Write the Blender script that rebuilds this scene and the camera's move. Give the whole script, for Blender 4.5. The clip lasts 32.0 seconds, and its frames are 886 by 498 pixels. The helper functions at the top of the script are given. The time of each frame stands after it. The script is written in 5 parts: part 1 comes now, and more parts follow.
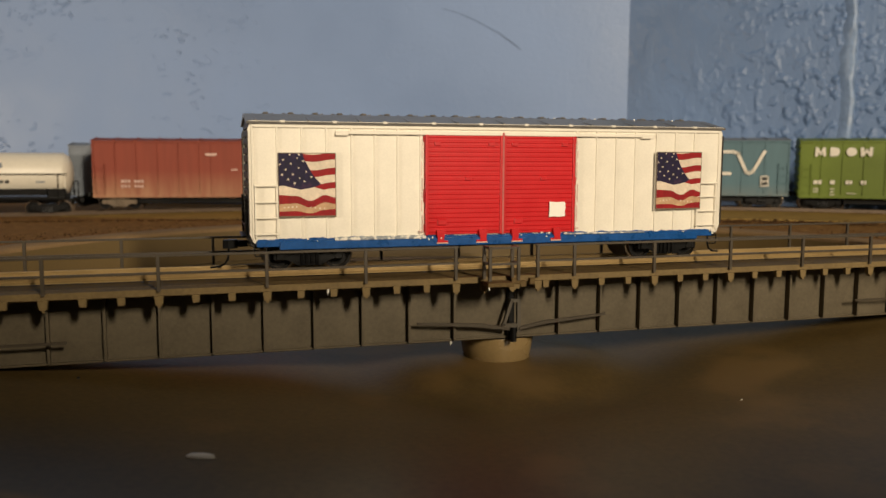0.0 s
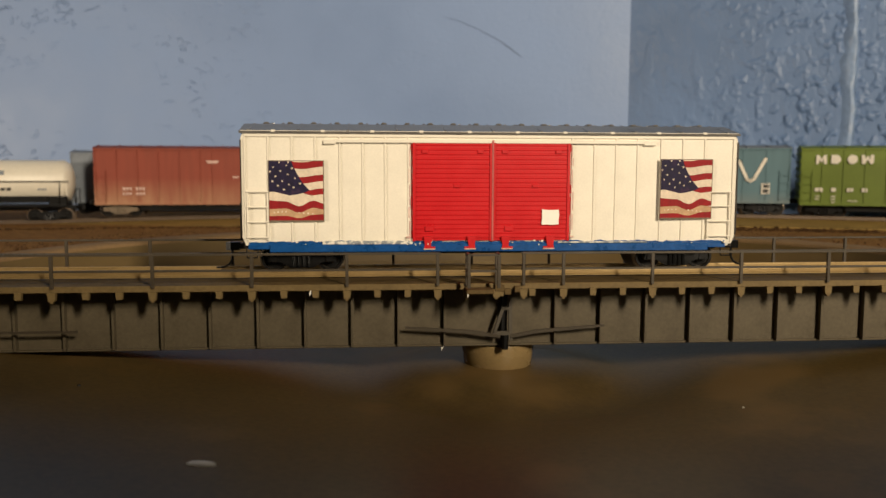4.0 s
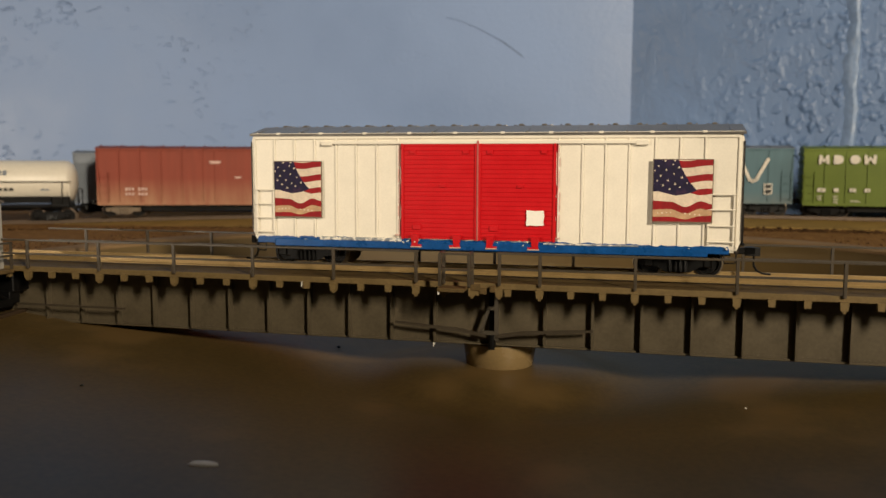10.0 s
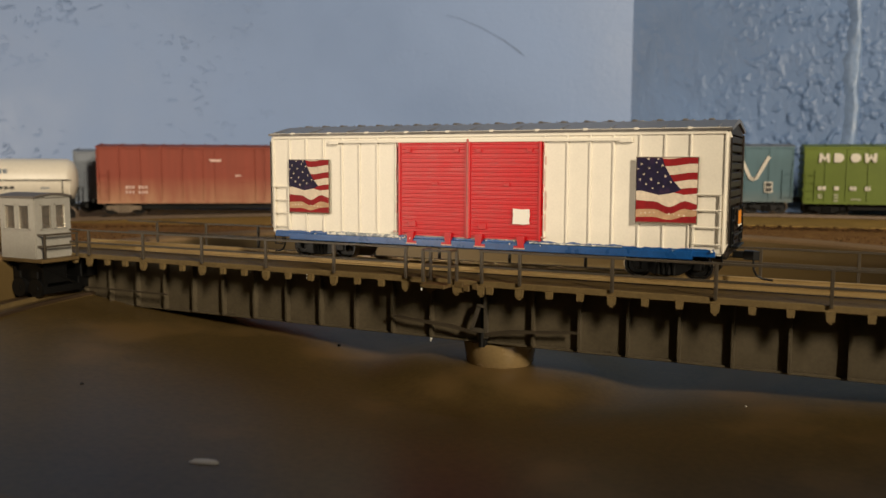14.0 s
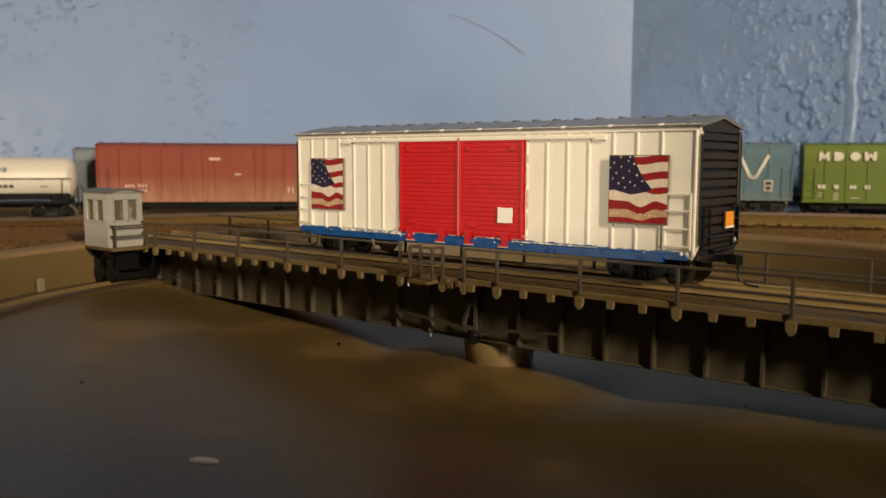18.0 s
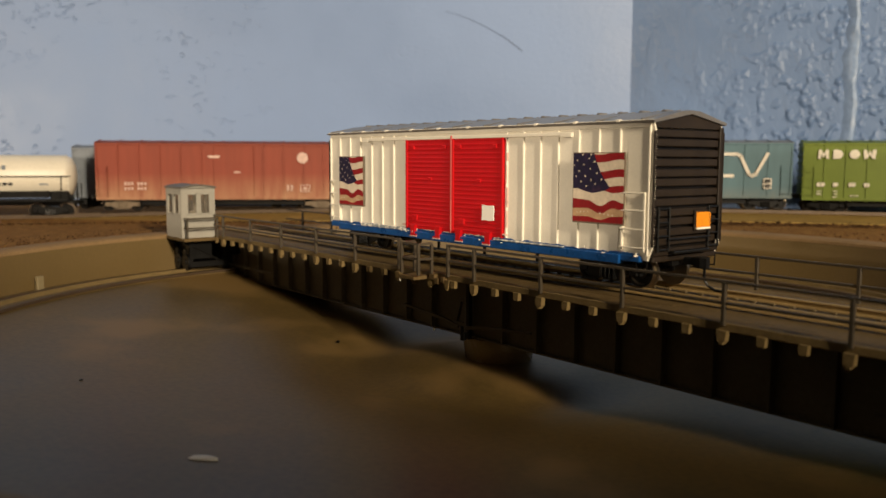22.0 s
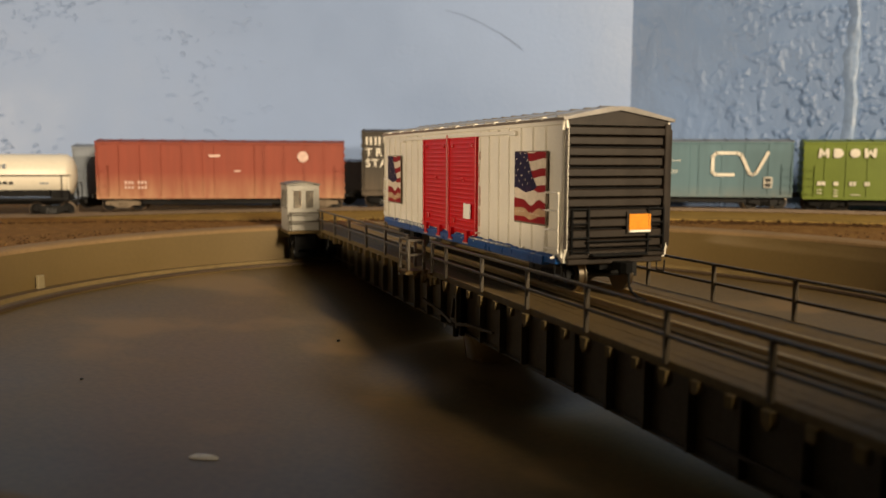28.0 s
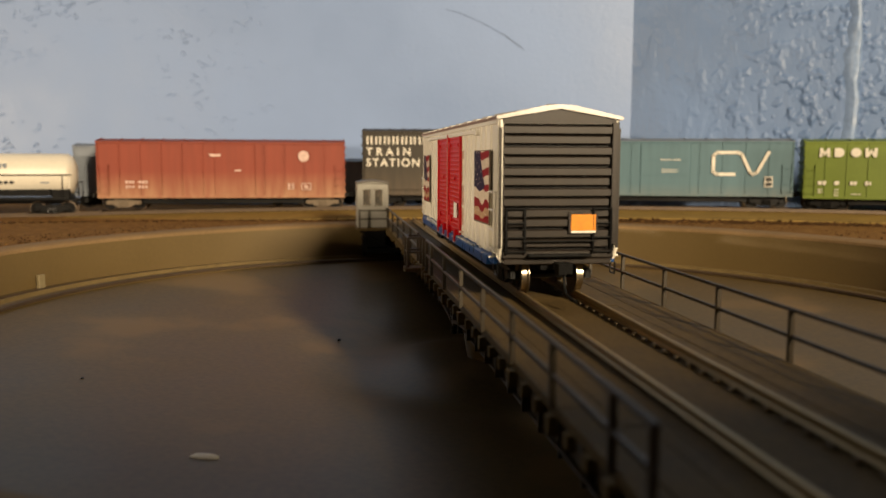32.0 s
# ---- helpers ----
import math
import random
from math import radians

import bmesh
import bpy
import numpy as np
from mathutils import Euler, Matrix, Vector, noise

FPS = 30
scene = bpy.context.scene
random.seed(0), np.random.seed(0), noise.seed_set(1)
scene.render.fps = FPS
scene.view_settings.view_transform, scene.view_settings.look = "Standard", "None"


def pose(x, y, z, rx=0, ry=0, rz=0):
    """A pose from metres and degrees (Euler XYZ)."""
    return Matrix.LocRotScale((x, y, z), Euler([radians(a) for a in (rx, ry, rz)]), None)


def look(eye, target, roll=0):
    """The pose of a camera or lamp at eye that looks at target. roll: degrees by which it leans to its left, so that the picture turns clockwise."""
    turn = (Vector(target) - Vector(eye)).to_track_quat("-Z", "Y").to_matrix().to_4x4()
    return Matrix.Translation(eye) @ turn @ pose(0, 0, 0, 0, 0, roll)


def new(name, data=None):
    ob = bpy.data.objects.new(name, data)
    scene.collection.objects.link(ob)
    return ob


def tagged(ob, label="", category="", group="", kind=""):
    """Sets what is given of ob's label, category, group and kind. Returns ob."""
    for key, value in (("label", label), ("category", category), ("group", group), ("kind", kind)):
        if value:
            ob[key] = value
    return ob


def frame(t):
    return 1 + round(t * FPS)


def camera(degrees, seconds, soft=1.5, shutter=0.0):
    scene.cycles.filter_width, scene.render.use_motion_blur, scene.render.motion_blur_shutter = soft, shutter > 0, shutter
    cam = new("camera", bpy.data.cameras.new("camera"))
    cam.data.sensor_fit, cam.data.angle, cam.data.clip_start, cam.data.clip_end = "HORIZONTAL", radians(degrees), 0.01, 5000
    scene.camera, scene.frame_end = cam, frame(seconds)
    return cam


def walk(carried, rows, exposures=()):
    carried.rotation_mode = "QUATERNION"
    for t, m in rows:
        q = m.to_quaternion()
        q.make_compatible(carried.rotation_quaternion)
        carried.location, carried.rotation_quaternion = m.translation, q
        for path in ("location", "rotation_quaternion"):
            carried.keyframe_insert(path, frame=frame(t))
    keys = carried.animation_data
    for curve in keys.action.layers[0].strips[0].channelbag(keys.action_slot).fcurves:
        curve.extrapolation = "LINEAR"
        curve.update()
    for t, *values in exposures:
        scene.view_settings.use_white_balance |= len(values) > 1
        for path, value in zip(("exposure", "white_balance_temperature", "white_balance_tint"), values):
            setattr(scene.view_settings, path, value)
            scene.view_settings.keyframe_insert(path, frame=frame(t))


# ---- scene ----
cam = camera(56.15, 32.0, soft=1.5)
cam.data.dof.use_dof, cam.data.dof.focus_distance, cam.data.dof.aperture_fstop = True, 0.30, 19.0
EYE = (0.0000, -0.3169, 0.0744)


def aim(pitch, yaw):
    p, a = radians(pitch), radians(yaw)
    way = Vector((-math.sin(a) * math.cos(p), math.cos(a) * math.cos(p), math.sin(p)))
    return look(EYE, Vector(EYE) + way, 0.2)


walk(cam, [
    (0, aim(-6.27, 3.76)), (0.5, aim(-6.20, 3.78)), (1, aim(-6.14, 3.78)), (1.5, aim(-5.97, 3.79)), (2, aim(-5.91, 3.81)), (2.5, aim(-5.66, 3.82)),
    (3, aim(-5.58, 3.83)), (3.5, aim(-5.68, 3.84)), (4, aim(-5.76, 3.84)), (4.5, aim(-5.84, 3.84)), (5, aim(-5.92, 3.84)), (5.5, aim(-6.00, 3.83)),
    (6, aim(-6.07, 3.84)), (6.5, aim(-5.89, 3.86)), (7, aim(-5.87, 3.89)), (7.5, aim(-5.70, 3.92)), (8, aim(-5.67, 3.93)), (8.5, aim(-5.70, 3.94)),
    (9, aim(-5.72, 3.97)), (9.5, aim(-5.75, 3.98)), (10, aim(-5.74, 3.99)), (10.5, aim(-5.73, 4.00)), (11, aim(-5.75, 4.00)), (11.5, aim(-5.75, 4.00)),
    (12, aim(-5.79, 4.01)), (12.5, aim(-5.81, 4.01)), (13, aim(-5.81, 4.01)), (13.5, aim(-5.85, 4.01)), (14, aim(-5.86, 4.01)), (14.5, aim(-5.87, 4.01)),
    (15, aim(-5.87, 4.01)), (15.5, aim(-5.87, 4.01)), (16, aim(-5.88, 4.01)), (16.5, aim(-5.88, 4.01)), (17, aim(-5.89, 4.01)), (17.5, aim(-5.93, 4.00)),
    (18, aim(-5.96, 3.99)), (18.5, aim(-5.99, 3.97)), (19, aim(-6.01, 3.93)), (19.5, aim(-6.02, 3.91)), (20, aim(-6.04, 3.92)), (20.5, aim(-6.07, 3.92)),
    (21, aim(-6.09, 3.93)), (21.5, aim(-6.11, 3.93)), (22, aim(-6.11, 3.94)), (22.5, aim(-6.12, 3.94)), (23, aim(-6.13, 3.95)), (23.5, aim(-6.13, 3.96)),
    (24, aim(-6.15, 3.95)), (24.5, aim(-6.17, 3.94)), (25, aim(-6.19, 3.95)), (25.5, aim(-6.25, 3.96)), (26, aim(-6.23, 3.96)), (26.5, aim(-6.22, 3.97)),
    (27, aim(-6.20, 3.97)), (27.5, aim(-6.19, 3.97)), (28, aim(-6.18, 3.97)), (28.5, aim(-6.18, 3.98)), (29, aim(-6.24, 3.99)), (29.5, aim(-6.22, 4.00)),
    (30, aim(-6.24, 4.00)), (30.5, aim(-6.21, 3.99)), (31, aim(-6.23, 3.99)), (31.5, aim(-6.20, 4.00)), (32, aim(-6.22, 4.01)),
],
     exposures=[(0, 0.0, 6260, 10), (6, 0.06, 6200, 10), (9, 0.06, 6130, 10), (14, 0.08, 6130, 10), (19, 0.29, 6380, 10), (25, 0.55, 6700, 10), (28, 0.62, 6900, 10), (32, 0.63, 6930, 10)])

# ---- world and lamps ----
world = bpy.data.worlds.new("world")
scene.world = world
world.use_nodes = True
world.node_tree.nodes["Background"].inputs[0].default_value = (0.5, 0.42, 0.32, 1)
world.node_tree.nodes["Background"].inputs[1].default_value = 0.005


def area_lamp(name, eye, target, width, height, power, colour):
    data = bpy.data.lights.new(name, "AREA")
    data.shape, data.size, data.size_y, data.energy, data.color = "RECTANGLE", width, height, power, colour
    ob = new(name, data)
    ob.matrix_world = look(eye, target)
    return ob


area_lamp("room_lamp", (0.79, -1.28, 0.63), (0, 0, 0.05), 0.10, 0.36, 29.5, (1.0, 0.82, 0.58))
# low fill lamp added out of view to light the boxcar's left side
area_lamp("side_fill_lamp", (-1.24, -1.07, 0.125), (0, 0, 0.06), 0.10, 0.04, 11.5, (1.0, 0.82, 0.60))

# ---- materials ----


def material(name, colour, rough=0.5, metal=0.0, vary=0.25, grain=900.0, blotch=90.0, bump=0.15, bump_dist=0.0002,
             tint=None, patch=0.0, spec=0.5, random_tint=0.0):
    """Painted or weathered surface: a base colour with fine grain and larger blotches."""
    m = bpy.data.materials.new(name)
    m.use_nodes = True
    nt = m.node_tree
    n, ln = nt.nodes, nt.links
    b = n["Principled BSDF"]
    b.inputs["Roughness"].default_value, b.inputs["Metallic"].default_value = rough, metal
    b.inputs["Specular IOR Level"].default_value = spec
    tc = n.new("ShaderNodeTexCoord")
    fine, big = n.new("ShaderNodeTexNoise"), n.new("ShaderNodeTexNoise")
    fine.inputs["Scale"].default_value, fine.inputs["Detail"].default_value = grain, 6
    big.inputs["Scale"].default_value, big.inputs["Detail"].default_value = blotch, 5
    for t in (fine, big):
        ln.new(tc.outputs["Object"], t.inputs["Vector"])
    mix = n.new("ShaderNodeMix")
    mix.data_type = "RGBA"
    dark = [c * (1 - vary) for c in colour]
    lite = [min(1, c * (1 + vary * 0.6)) for c in colour]
    mix.inputs[6].default_value, mix.inputs[7].default_value = (*dark, 1), (*lite, 1)
    add = n.new("ShaderNodeMath")
    add.operation = "MULTIPLY_ADD"
    ln.new(fine.outputs[0], add.inputs[0])
    add.inputs[1].default_value = 0.5
    half = n.new("ShaderNodeMath")
    half.operation = "MULTIPLY"
    half.inputs[1].default_value = 0.5
    ln.new(big.outputs[0], half.inputs[0])
    ln.new(half.outputs[0], add.inputs[2])
    ramp = n.new("ShaderNodeMapRange")
    ramp.inputs[1].default_value, ramp.inputs[2].default_value = 0.32, 0.68
    ln.new(add.outputs[0], ramp.inputs[0])
    ln.new(ramp.outputs[0], mix.inputs[0])
    out = mix.outputs[2]
    if tint:
        mask = n.new("ShaderNodeMapRange")
        mask.inputs[1].default_value, mask.inputs[2].default_value = 0.62 - patch * 0.3, 0.72 - patch * 0.3
        ln.new(big.outputs[0], mask.inputs[0])
        second = n.new("ShaderNodeMix")
        second.data_type = "RGBA"
        ln.new(mask.outputs[0], second.inputs[0])
        ln.new(out, second.inputs[6])
        second.inputs[7].default_value = (*tint, 1)
        out = second.outputs[2]
    if random_tint:
        info = n.new("ShaderNodeObjectInfo")
        hsv = n.new("ShaderNodeHueSaturation")
        span = n.new("ShaderNodeMapRange")
        span.inputs[3].default_value, span.inputs[4].default_value = 1 - random_tint, 1 + random_tint
        ln.new(info.outputs["Random"], span.inputs[0])
        ln.new(span.outputs[0], hsv.inputs["Value"])
        ln.new(out, hsv.inputs["Color"])
        out = hsv.outputs[0]
    ln.new(out, b.inputs["Base Color"])
    rr = n.new("ShaderNodeMapRange")
    rr.inputs[3].default_value, rr.inputs[4].default_value = max(0.03, rough - 0.1), min(1, rough + 0.1)
    ln.new(big.outputs[0], rr.inputs[0])
    ln.new(rr.outputs[0], b.inputs["Roughness"])
    if bump:
        bp = n.new("ShaderNodeBump")
        bp.inputs["Strength"].default_value, bp.inputs["Distance"].default_value = bump, bump_dist
        ln.new(add.outputs[0], bp.inputs["Height"])
        ln.new(bp.outputs[0], b.inputs["Normal"])
    return m


CREAM = material("cream_paint", (0.75, 0.705, 0.605), 0.42, vary=0.07, grain=1500, blotch=160)
RED = material("red_paint", (0.49, 0.0045, 0.008), 0.4, spec=0.32, vary=0.12, grain=1400, blotch=200)
BLUE = material("blue_paint", (0.005, 0.066, 0.245), 0.3, vary=0.3, grain=1200, blotch=300)
BLACK = material("black_plastic", (0.006, 0.006, 0.006), 0.36, vary=0.3, spec=0.27)
END_BLACK = material("weathered_black", (0.018, 0.0118, 0.0072), 0.46, vary=0.5, blotch=150, spec=0.42)
ROOF_GREY = material("roof_grey", (0.34, 0.32, 0.30), 0.36, metal=0.75, vary=0.2)
STEEL = material("wheel_steel", (0.36, 0.30, 0.22), 0.3, metal=1.0, vary=0.15)
ORANGE = material("orange_card", (0.74, 0.25, 0.006), 0.5, vary=0.2, blotch=400)
WHITE = material("white_card", (0.8, 0.77, 0.7), 0.5, vary=0.05)
FLAG_RED = material("flag_red", (0.25, 0.007, 0.010), 0.62, spec=0.25, vary=0.35, blotch=260)
FLAG_WHITE = material("flag_white", (0.66, 0.56, 0.44), 0.62, spec=0.25, vary=0.22, blotch=260)
FLAG_TAN = material("flag_tan", (0.47, 0.30, 0.17), 0.62, spec=0.25, vary=0.3, blotch=320)
FLAG_NAVY = material("flag_navy", (0.012, 0.008, 0.036), 0.62, spec=0.25, vary=0.55, blotch=260, tint=(0.035, 0.016, 0.045), patch=0.2)
# joint paint is lightened so the ridge's highlight sits in its colour
RIDGE = material("ridge_highlight_paint", (0.195, 0.285, 0.465), 0.45, vary=0.25, grain=300, blotch=90, bump=0.5, bump_dist=0.001)
MARKER = material("marker_tan", (0.24, 0.19, 0.10), 0.6, vary=0.15)
BRACKET = material("bracket_tan", (0.080, 0.068, 0.050), 0.5, vary=0.25)
WORN_PINK = material("worn_pink", (0.62, 0.42, 0.36), 0.5, vary=0.3, blotch=400)
GIRDER = material("girder_grey", (0.106, 0.086, 0.054), 0.5, vary=0.25, blotch=120, spec=0.4)
DECK = material("deck_tan", (0.124, 0.082, 0.033), 0.7, vary=0.35, grain=700, blotch=110, spec=0.2)
CHAIR = material("chair_tan", (0.14, 0.10, 0.05), 0.6, vary=0.2)
TIE_GOLD = material("tie_golden", (0.26, 0.17, 0.053), 0.75, spec=0.1, vary=0.35, random_tint=0.2)
RAIL = material("nickel_rail", (0.40, 0.28, 0.12), 0.36, metal=0.35, vary=0.15)
# lighter copy of the deck tan; light on upright faces is in its colour
DECK_EDGE_LIT = material("deck_edge_lit_tan", (0.175, 0.122, 0.050), 0.6, vary=0.3, grain=700, blotch=110, spec=0.3)
RUST_RAIL = material("brown_rail", (0.085, 0.055, 0.032), 0.5, metal=0.4, vary=0.2)
RAILING = material("railing_grey", (0.060, 0.047, 0.031), 0.45, vary=0.2)
CAB = material("cab_grey", (0.33, 0.315, 0.275), 0.55, vary=0.12, blotch=200)
CAB_ROOF = material("cab_roof_grey", (0.115, 0.10, 0.085), 0.5, vary=0.15)
PIT_FLOOR = material("pit_floor", (0.115, 0.075, 0.025), 0.42, vary=0.4, grain=500, blotch=16, bump=0.02, spec=0.3, tint=(0.172, 0.107, 0.038), patch=0.25)
PIT_WALL = material("pit_wall", (0.132, 0.087, 0.030), 0.55, vary=0.10, grain=600, blotch=18, bump=0.04)
RIM = material("rim_plaster", (0.235, 0.15, 0.072), 0.75, vary=0.2, grain=700, blotch=40, bump=0.2, spec=0.2)
BRASS = material("pivot_tan", (0.27, 0.19, 0.085), 0.26, vary=0.12, grain=800, blotch=90)
SOIL = material("brown_soil", (0.22, 0.110, 0.034), 0.9, vary=0.35, grain=700, blotch=160, bump=0.9, bump_dist=0.0012, tint=(0.28, 0.155, 0.05), patch=0.3, spec=0.08)
BALLAST = material("dark_ballast", (0.070, 0.036, 0.014), 0.9, vary=0.6, grain=800, blotch=260, bump=1.0, bump_dist=0.0015, tint=(0.19, 0.10, 0.032), patch=0.1, spec=0.08)
CORK = material("cork_bed", (0.29, 0.188, 0.057), 0.85, vary=0.35, grain=900, blotch=60, bump=0.5, bump_dist=0.0005, spec=0.1)
ROOM = material("room_paint", (0.10, 0.085, 0.065), 0.9, vary=0.05, grain=60, blotch=3, bump=0)
BOX_GREEN = material("boxcar_green", (0.118, 0.166, 0.011), 0.5, vary=0.12, grain=500, blotch=60)
BOX_GREY = material("boxcar_grey", (0.19, 0.215, 0.25), 0.6, vary=0.15, grain=500, blotch=60)
TANK_WHITE = material("tank_white", (0.74, 0.69, 0.58), 0.4, vary=0.08, grain=500, blotch=60)
TRUCK_TAN = material("dusty_truck", (0.16, 0.12, 0.08), 0.7, vary=0.3)
LETTER = material("lettering_white", (0.66, 0.62, 0.54), 0.6, vary=0.08)
LETTER_FADED = material("lettering_faded", (0.60, 0.42, 0.36), 0.6, vary=0.25, blotch=300)
LETTER_BLACK = material("lettering_black", (0.02, 0.02, 0.02), 0.6, vary=0.1)
SCUFF = material("scuff_dark", (0.138, 0.205, 0.36), 0.6, vary=0.3, blotch=60)



def wall_paint(name, colour, deep, mottle, dents, plaster, relief, chip_to, blobs=0.0):
    """Thick gloss paint on masonry: cloudy tone, sparse chipped dents, and trowel relief."""
    m = bpy.data.materials.new(name)
    m.use_nodes = True
    n, ln = m.node_tree.nodes, m.node_tree.links
    b = n["Principled BSDF"]
    tc = n.new("ShaderNodeTexCoord")

    def tex(scale, detail, rough=0.55, warp=0.0, squash=None):
        t = n.new("ShaderNodeTexNoise")
        t.inputs["Scale"].default_value, t.inputs["Detail"].default_value = scale, detail
        t.inputs["Roughness"].default_value, t.inputs["Distortion"].default_value = rough, warp
        if squash:
            mp = n.new("ShaderNodeMapping")
            mp.inputs["Scale"].default_value = squash
            ln.new(tc.outputs["Object"], mp.inputs["Vector"])
            ln.new(mp.outputs[0], t.inputs["Vector"])
        else:
            ln.new(tc.outputs["Object"], t.inputs["Vector"])
        return t.outputs[0]

    def span(src, a, b2, c=0.0, d=1.0):
        r = n.new("ShaderNodeMapRange")
        for k, v in zip((1, 2, 3, 4), (a, b2, c, d)):
            r.inputs[k].default_value = v
        ln.new(src, r.inputs[0])
        return r.outputs[0]

    def calc(op, p, q):
        c = n.new("ShaderNodeMath")
        c.operation = op
        for k, v in enumerate((p, q)):
            if isinstance(v, float):
                c.inputs[k].default_value = v
            else:
                ln.new(v, c.inputs[k])
        return c.outputs[0]

    cloud = span(tex(7.0, 4), 0.35, 0.65)
    region = span(tex(5.0, 2, 0.5, 0.4), 0.42, 0.58)
    chip = calc("MULTIPLY", span(tex(85.0, 3, 0.6, 0.8, (0.85, 1, 1.25)), 0.60, 0.66), region)
    sep = n.new("ShaderNodeSeparateXYZ")
    ln.new(tc.outputs["Object"], sep.inputs[0])
    chip = calc("MULTIPLY", chip, span(sep.outputs[0], chip_to + 0.06, chip_to - 0.06, 0.06, 1.0))
    trowel = tex(plaster, 6, 0.6, 0.5, (1, 1, 0.6))
    fine = tex(260.0, 4)
    mix = n.new("ShaderNodeMix")
    mix.data_type = "RGBA"
    mix.inputs[6].default_value, mix.inputs[7].default_value = (*[c * (1 - mottle) for c in colour], 1), (*colour, 1)
    ln.new(cloud, mix.inputs[0])
    two = n.new("ShaderNodeMix")
    two.data_type = "RGBA"
    ln.new(calc("MULTIPLY", chip, dents), two.inputs[0])
    ln.new(mix.outputs[2], two.inputs[6])
    two.inputs[7].default_value = (*deep, 1)
    ln.new(two.outputs[2], b.inputs["Base Color"])
    high = calc("ADD", calc("MULTIPLY", trowel, relief), calc("MULTIPLY", fine, 0.05))
    high = calc("SUBTRACT", high, calc("MULTIPLY", chip, 0.45))
    if blobs:
        # drips and lumps of thick paint, crowded towards the joint
        crowd = calc("MULTIPLY", span(tex(9.0, 2, 0.5, 0.3), 0.36, 0.56), span(sep.outputs[0], 0.15, 0.25, 0.15, 1.0))
        lump = calc("MULTIPLY", span(tex(135.0, 1, 0.4, 0.0, (1, 1, 0.85)), 0.48, 0.76), crowd)
        drip = calc("MULTIPLY", span(tex(46.0, 2, 0.5, 0.3, (1, 1, 0.30)), 0.50, 0.72), span(tex(6.0, 1), 0.40, 0.60))
        high = calc("ADD", high, calc("ADD", calc("MULTIPLY", lump, blobs), calc("MULTIPLY", drip, blobs * 0.5)))
    bp = n.new("ShaderNodeBump")
    bp.inputs["Strength"].default_value, bp.inputs["Distance"].default_value = 0.8, 0.004
    ln.new(high, bp.inputs["Height"])
    ln.new(bp.outputs[0], b.inputs["Normal"])
    ln.new(span(cloud, 0.0, 1.0, 0.40, 0.58), b.inputs["Roughness"])
    return m


WALL_BLUE = wall_paint("blue_wall", (0.226, 0.328, 0.572), (0.150, 0.220, 0.37), 0.10, 0.32, 30.0, 0.14, -0.25)
# darker than the left wall: the angled face's shade is in its colour
WALL_ROUGH_SHADED = wall_paint("blue_wall_rough_shaded", (0.136, 0.222, 0.415), (0.09, 0.155, 0.31), 0.22, 0.12, 42.0, 0.8, -9.0, 0.9)



def dusty(name, colour, dust, z0, z1):
    """Car paint with vertical wear streaks and road dust thrown up along the bottom."""
    m = bpy.data.materials.new(name)
    m.use_nodes = True
    n, ln = m.node_tree.nodes, m.node_tree.links
    b = n["Principled BSDF"]
    b.inputs["Roughness"].default_value = 0.65
    tc, sep = n.new("ShaderNodeTexCoord"), n.new("ShaderNodeSeparateXYZ")
    ln.new(tc.outputs["Object"], sep.inputs[0])
    mp = n.new("ShaderNodeMapping")
    mp.inputs["Scale"].default_value = (1, 1, 0.12)
    ln.new(tc.outputs["Object"], mp.inputs["Vector"])
    streak, grain = n.new("ShaderNodeTexNoise"), n.new("ShaderNodeTexNoise")
    streak.inputs["Scale"].default_value, streak.inputs["Detail"].default_value = 260, 5
    grain.inputs["Scale"].default_value, grain.inputs["Detail"].default_value = 700, 4
    ln.new(mp.outputs[0], streak.inputs["Vector"])
    ln.new(tc.outputs["Object"], grain.inputs["Vector"])
    tone = n.new("ShaderNodeMix")
    tone.data_type = "RGBA"
    tone.inputs[6].default_value, tone.inputs[7].default_value = (*[c * 0.80 for c in colour], 1), (*[c * 1.15 for c in colour], 1)
    ln.new(streak.outputs[0], tone.inputs[0])
    rise = n.new("ShaderNodeMapRange")
    rise.inputs[1].default_value, rise.inputs[2].default_value = z1, z0
    ln.new(sep.outputs[2], rise.inputs[0])
    amount = n.new("ShaderNodeMath")
    amount.operation = "MULTIPLY"
    ln.new(rise.outputs[0], amount.inputs[0])
    wob = n.new("ShaderNodeMapRange")
    wob.inputs[1].default_value, wob.inputs[2].default_value, wob.inputs[3].default_value, wob.inputs[4].default_value = 0.3, 0.7, 0.35, 0.95
    ln.new(streak.outputs[0], wob.inputs[0])
    ln.new(wob.outputs[0], amount.inputs[1])
    mix = n.new("ShaderNodeMix")
    mix.data_type = "RGBA"
    ln.new(amount.outputs[0], mix.inputs[0])
    ln.new(tone.outputs[2], mix.inputs[6])
    mix.inputs[7].default_value = (*dust, 1)
    ln.new(mix.outputs[2], b.inputs["Base Color"])
    bp = n.new("ShaderNodeBump")
    bp.inputs["Strength"].default_value, bp.inputs["Distance"].default_value = 0.15, 0.0002
    ln.new(grain.outputs[0], bp.inputs["Height"])
    ln.new(bp.outputs[0], b.inputs["Normal"])
    return m


BOX_RED = dusty("boxcar_red", (0.235, 0.044, 0.022), (0.38, 0.22, 0.12), 0.006, 0.026)
BOX_TEAL = dusty("boxcar_teal", (0.074, 0.145, 0.178), (0.13, 0.155, 0.155), 0.006, 0.016)
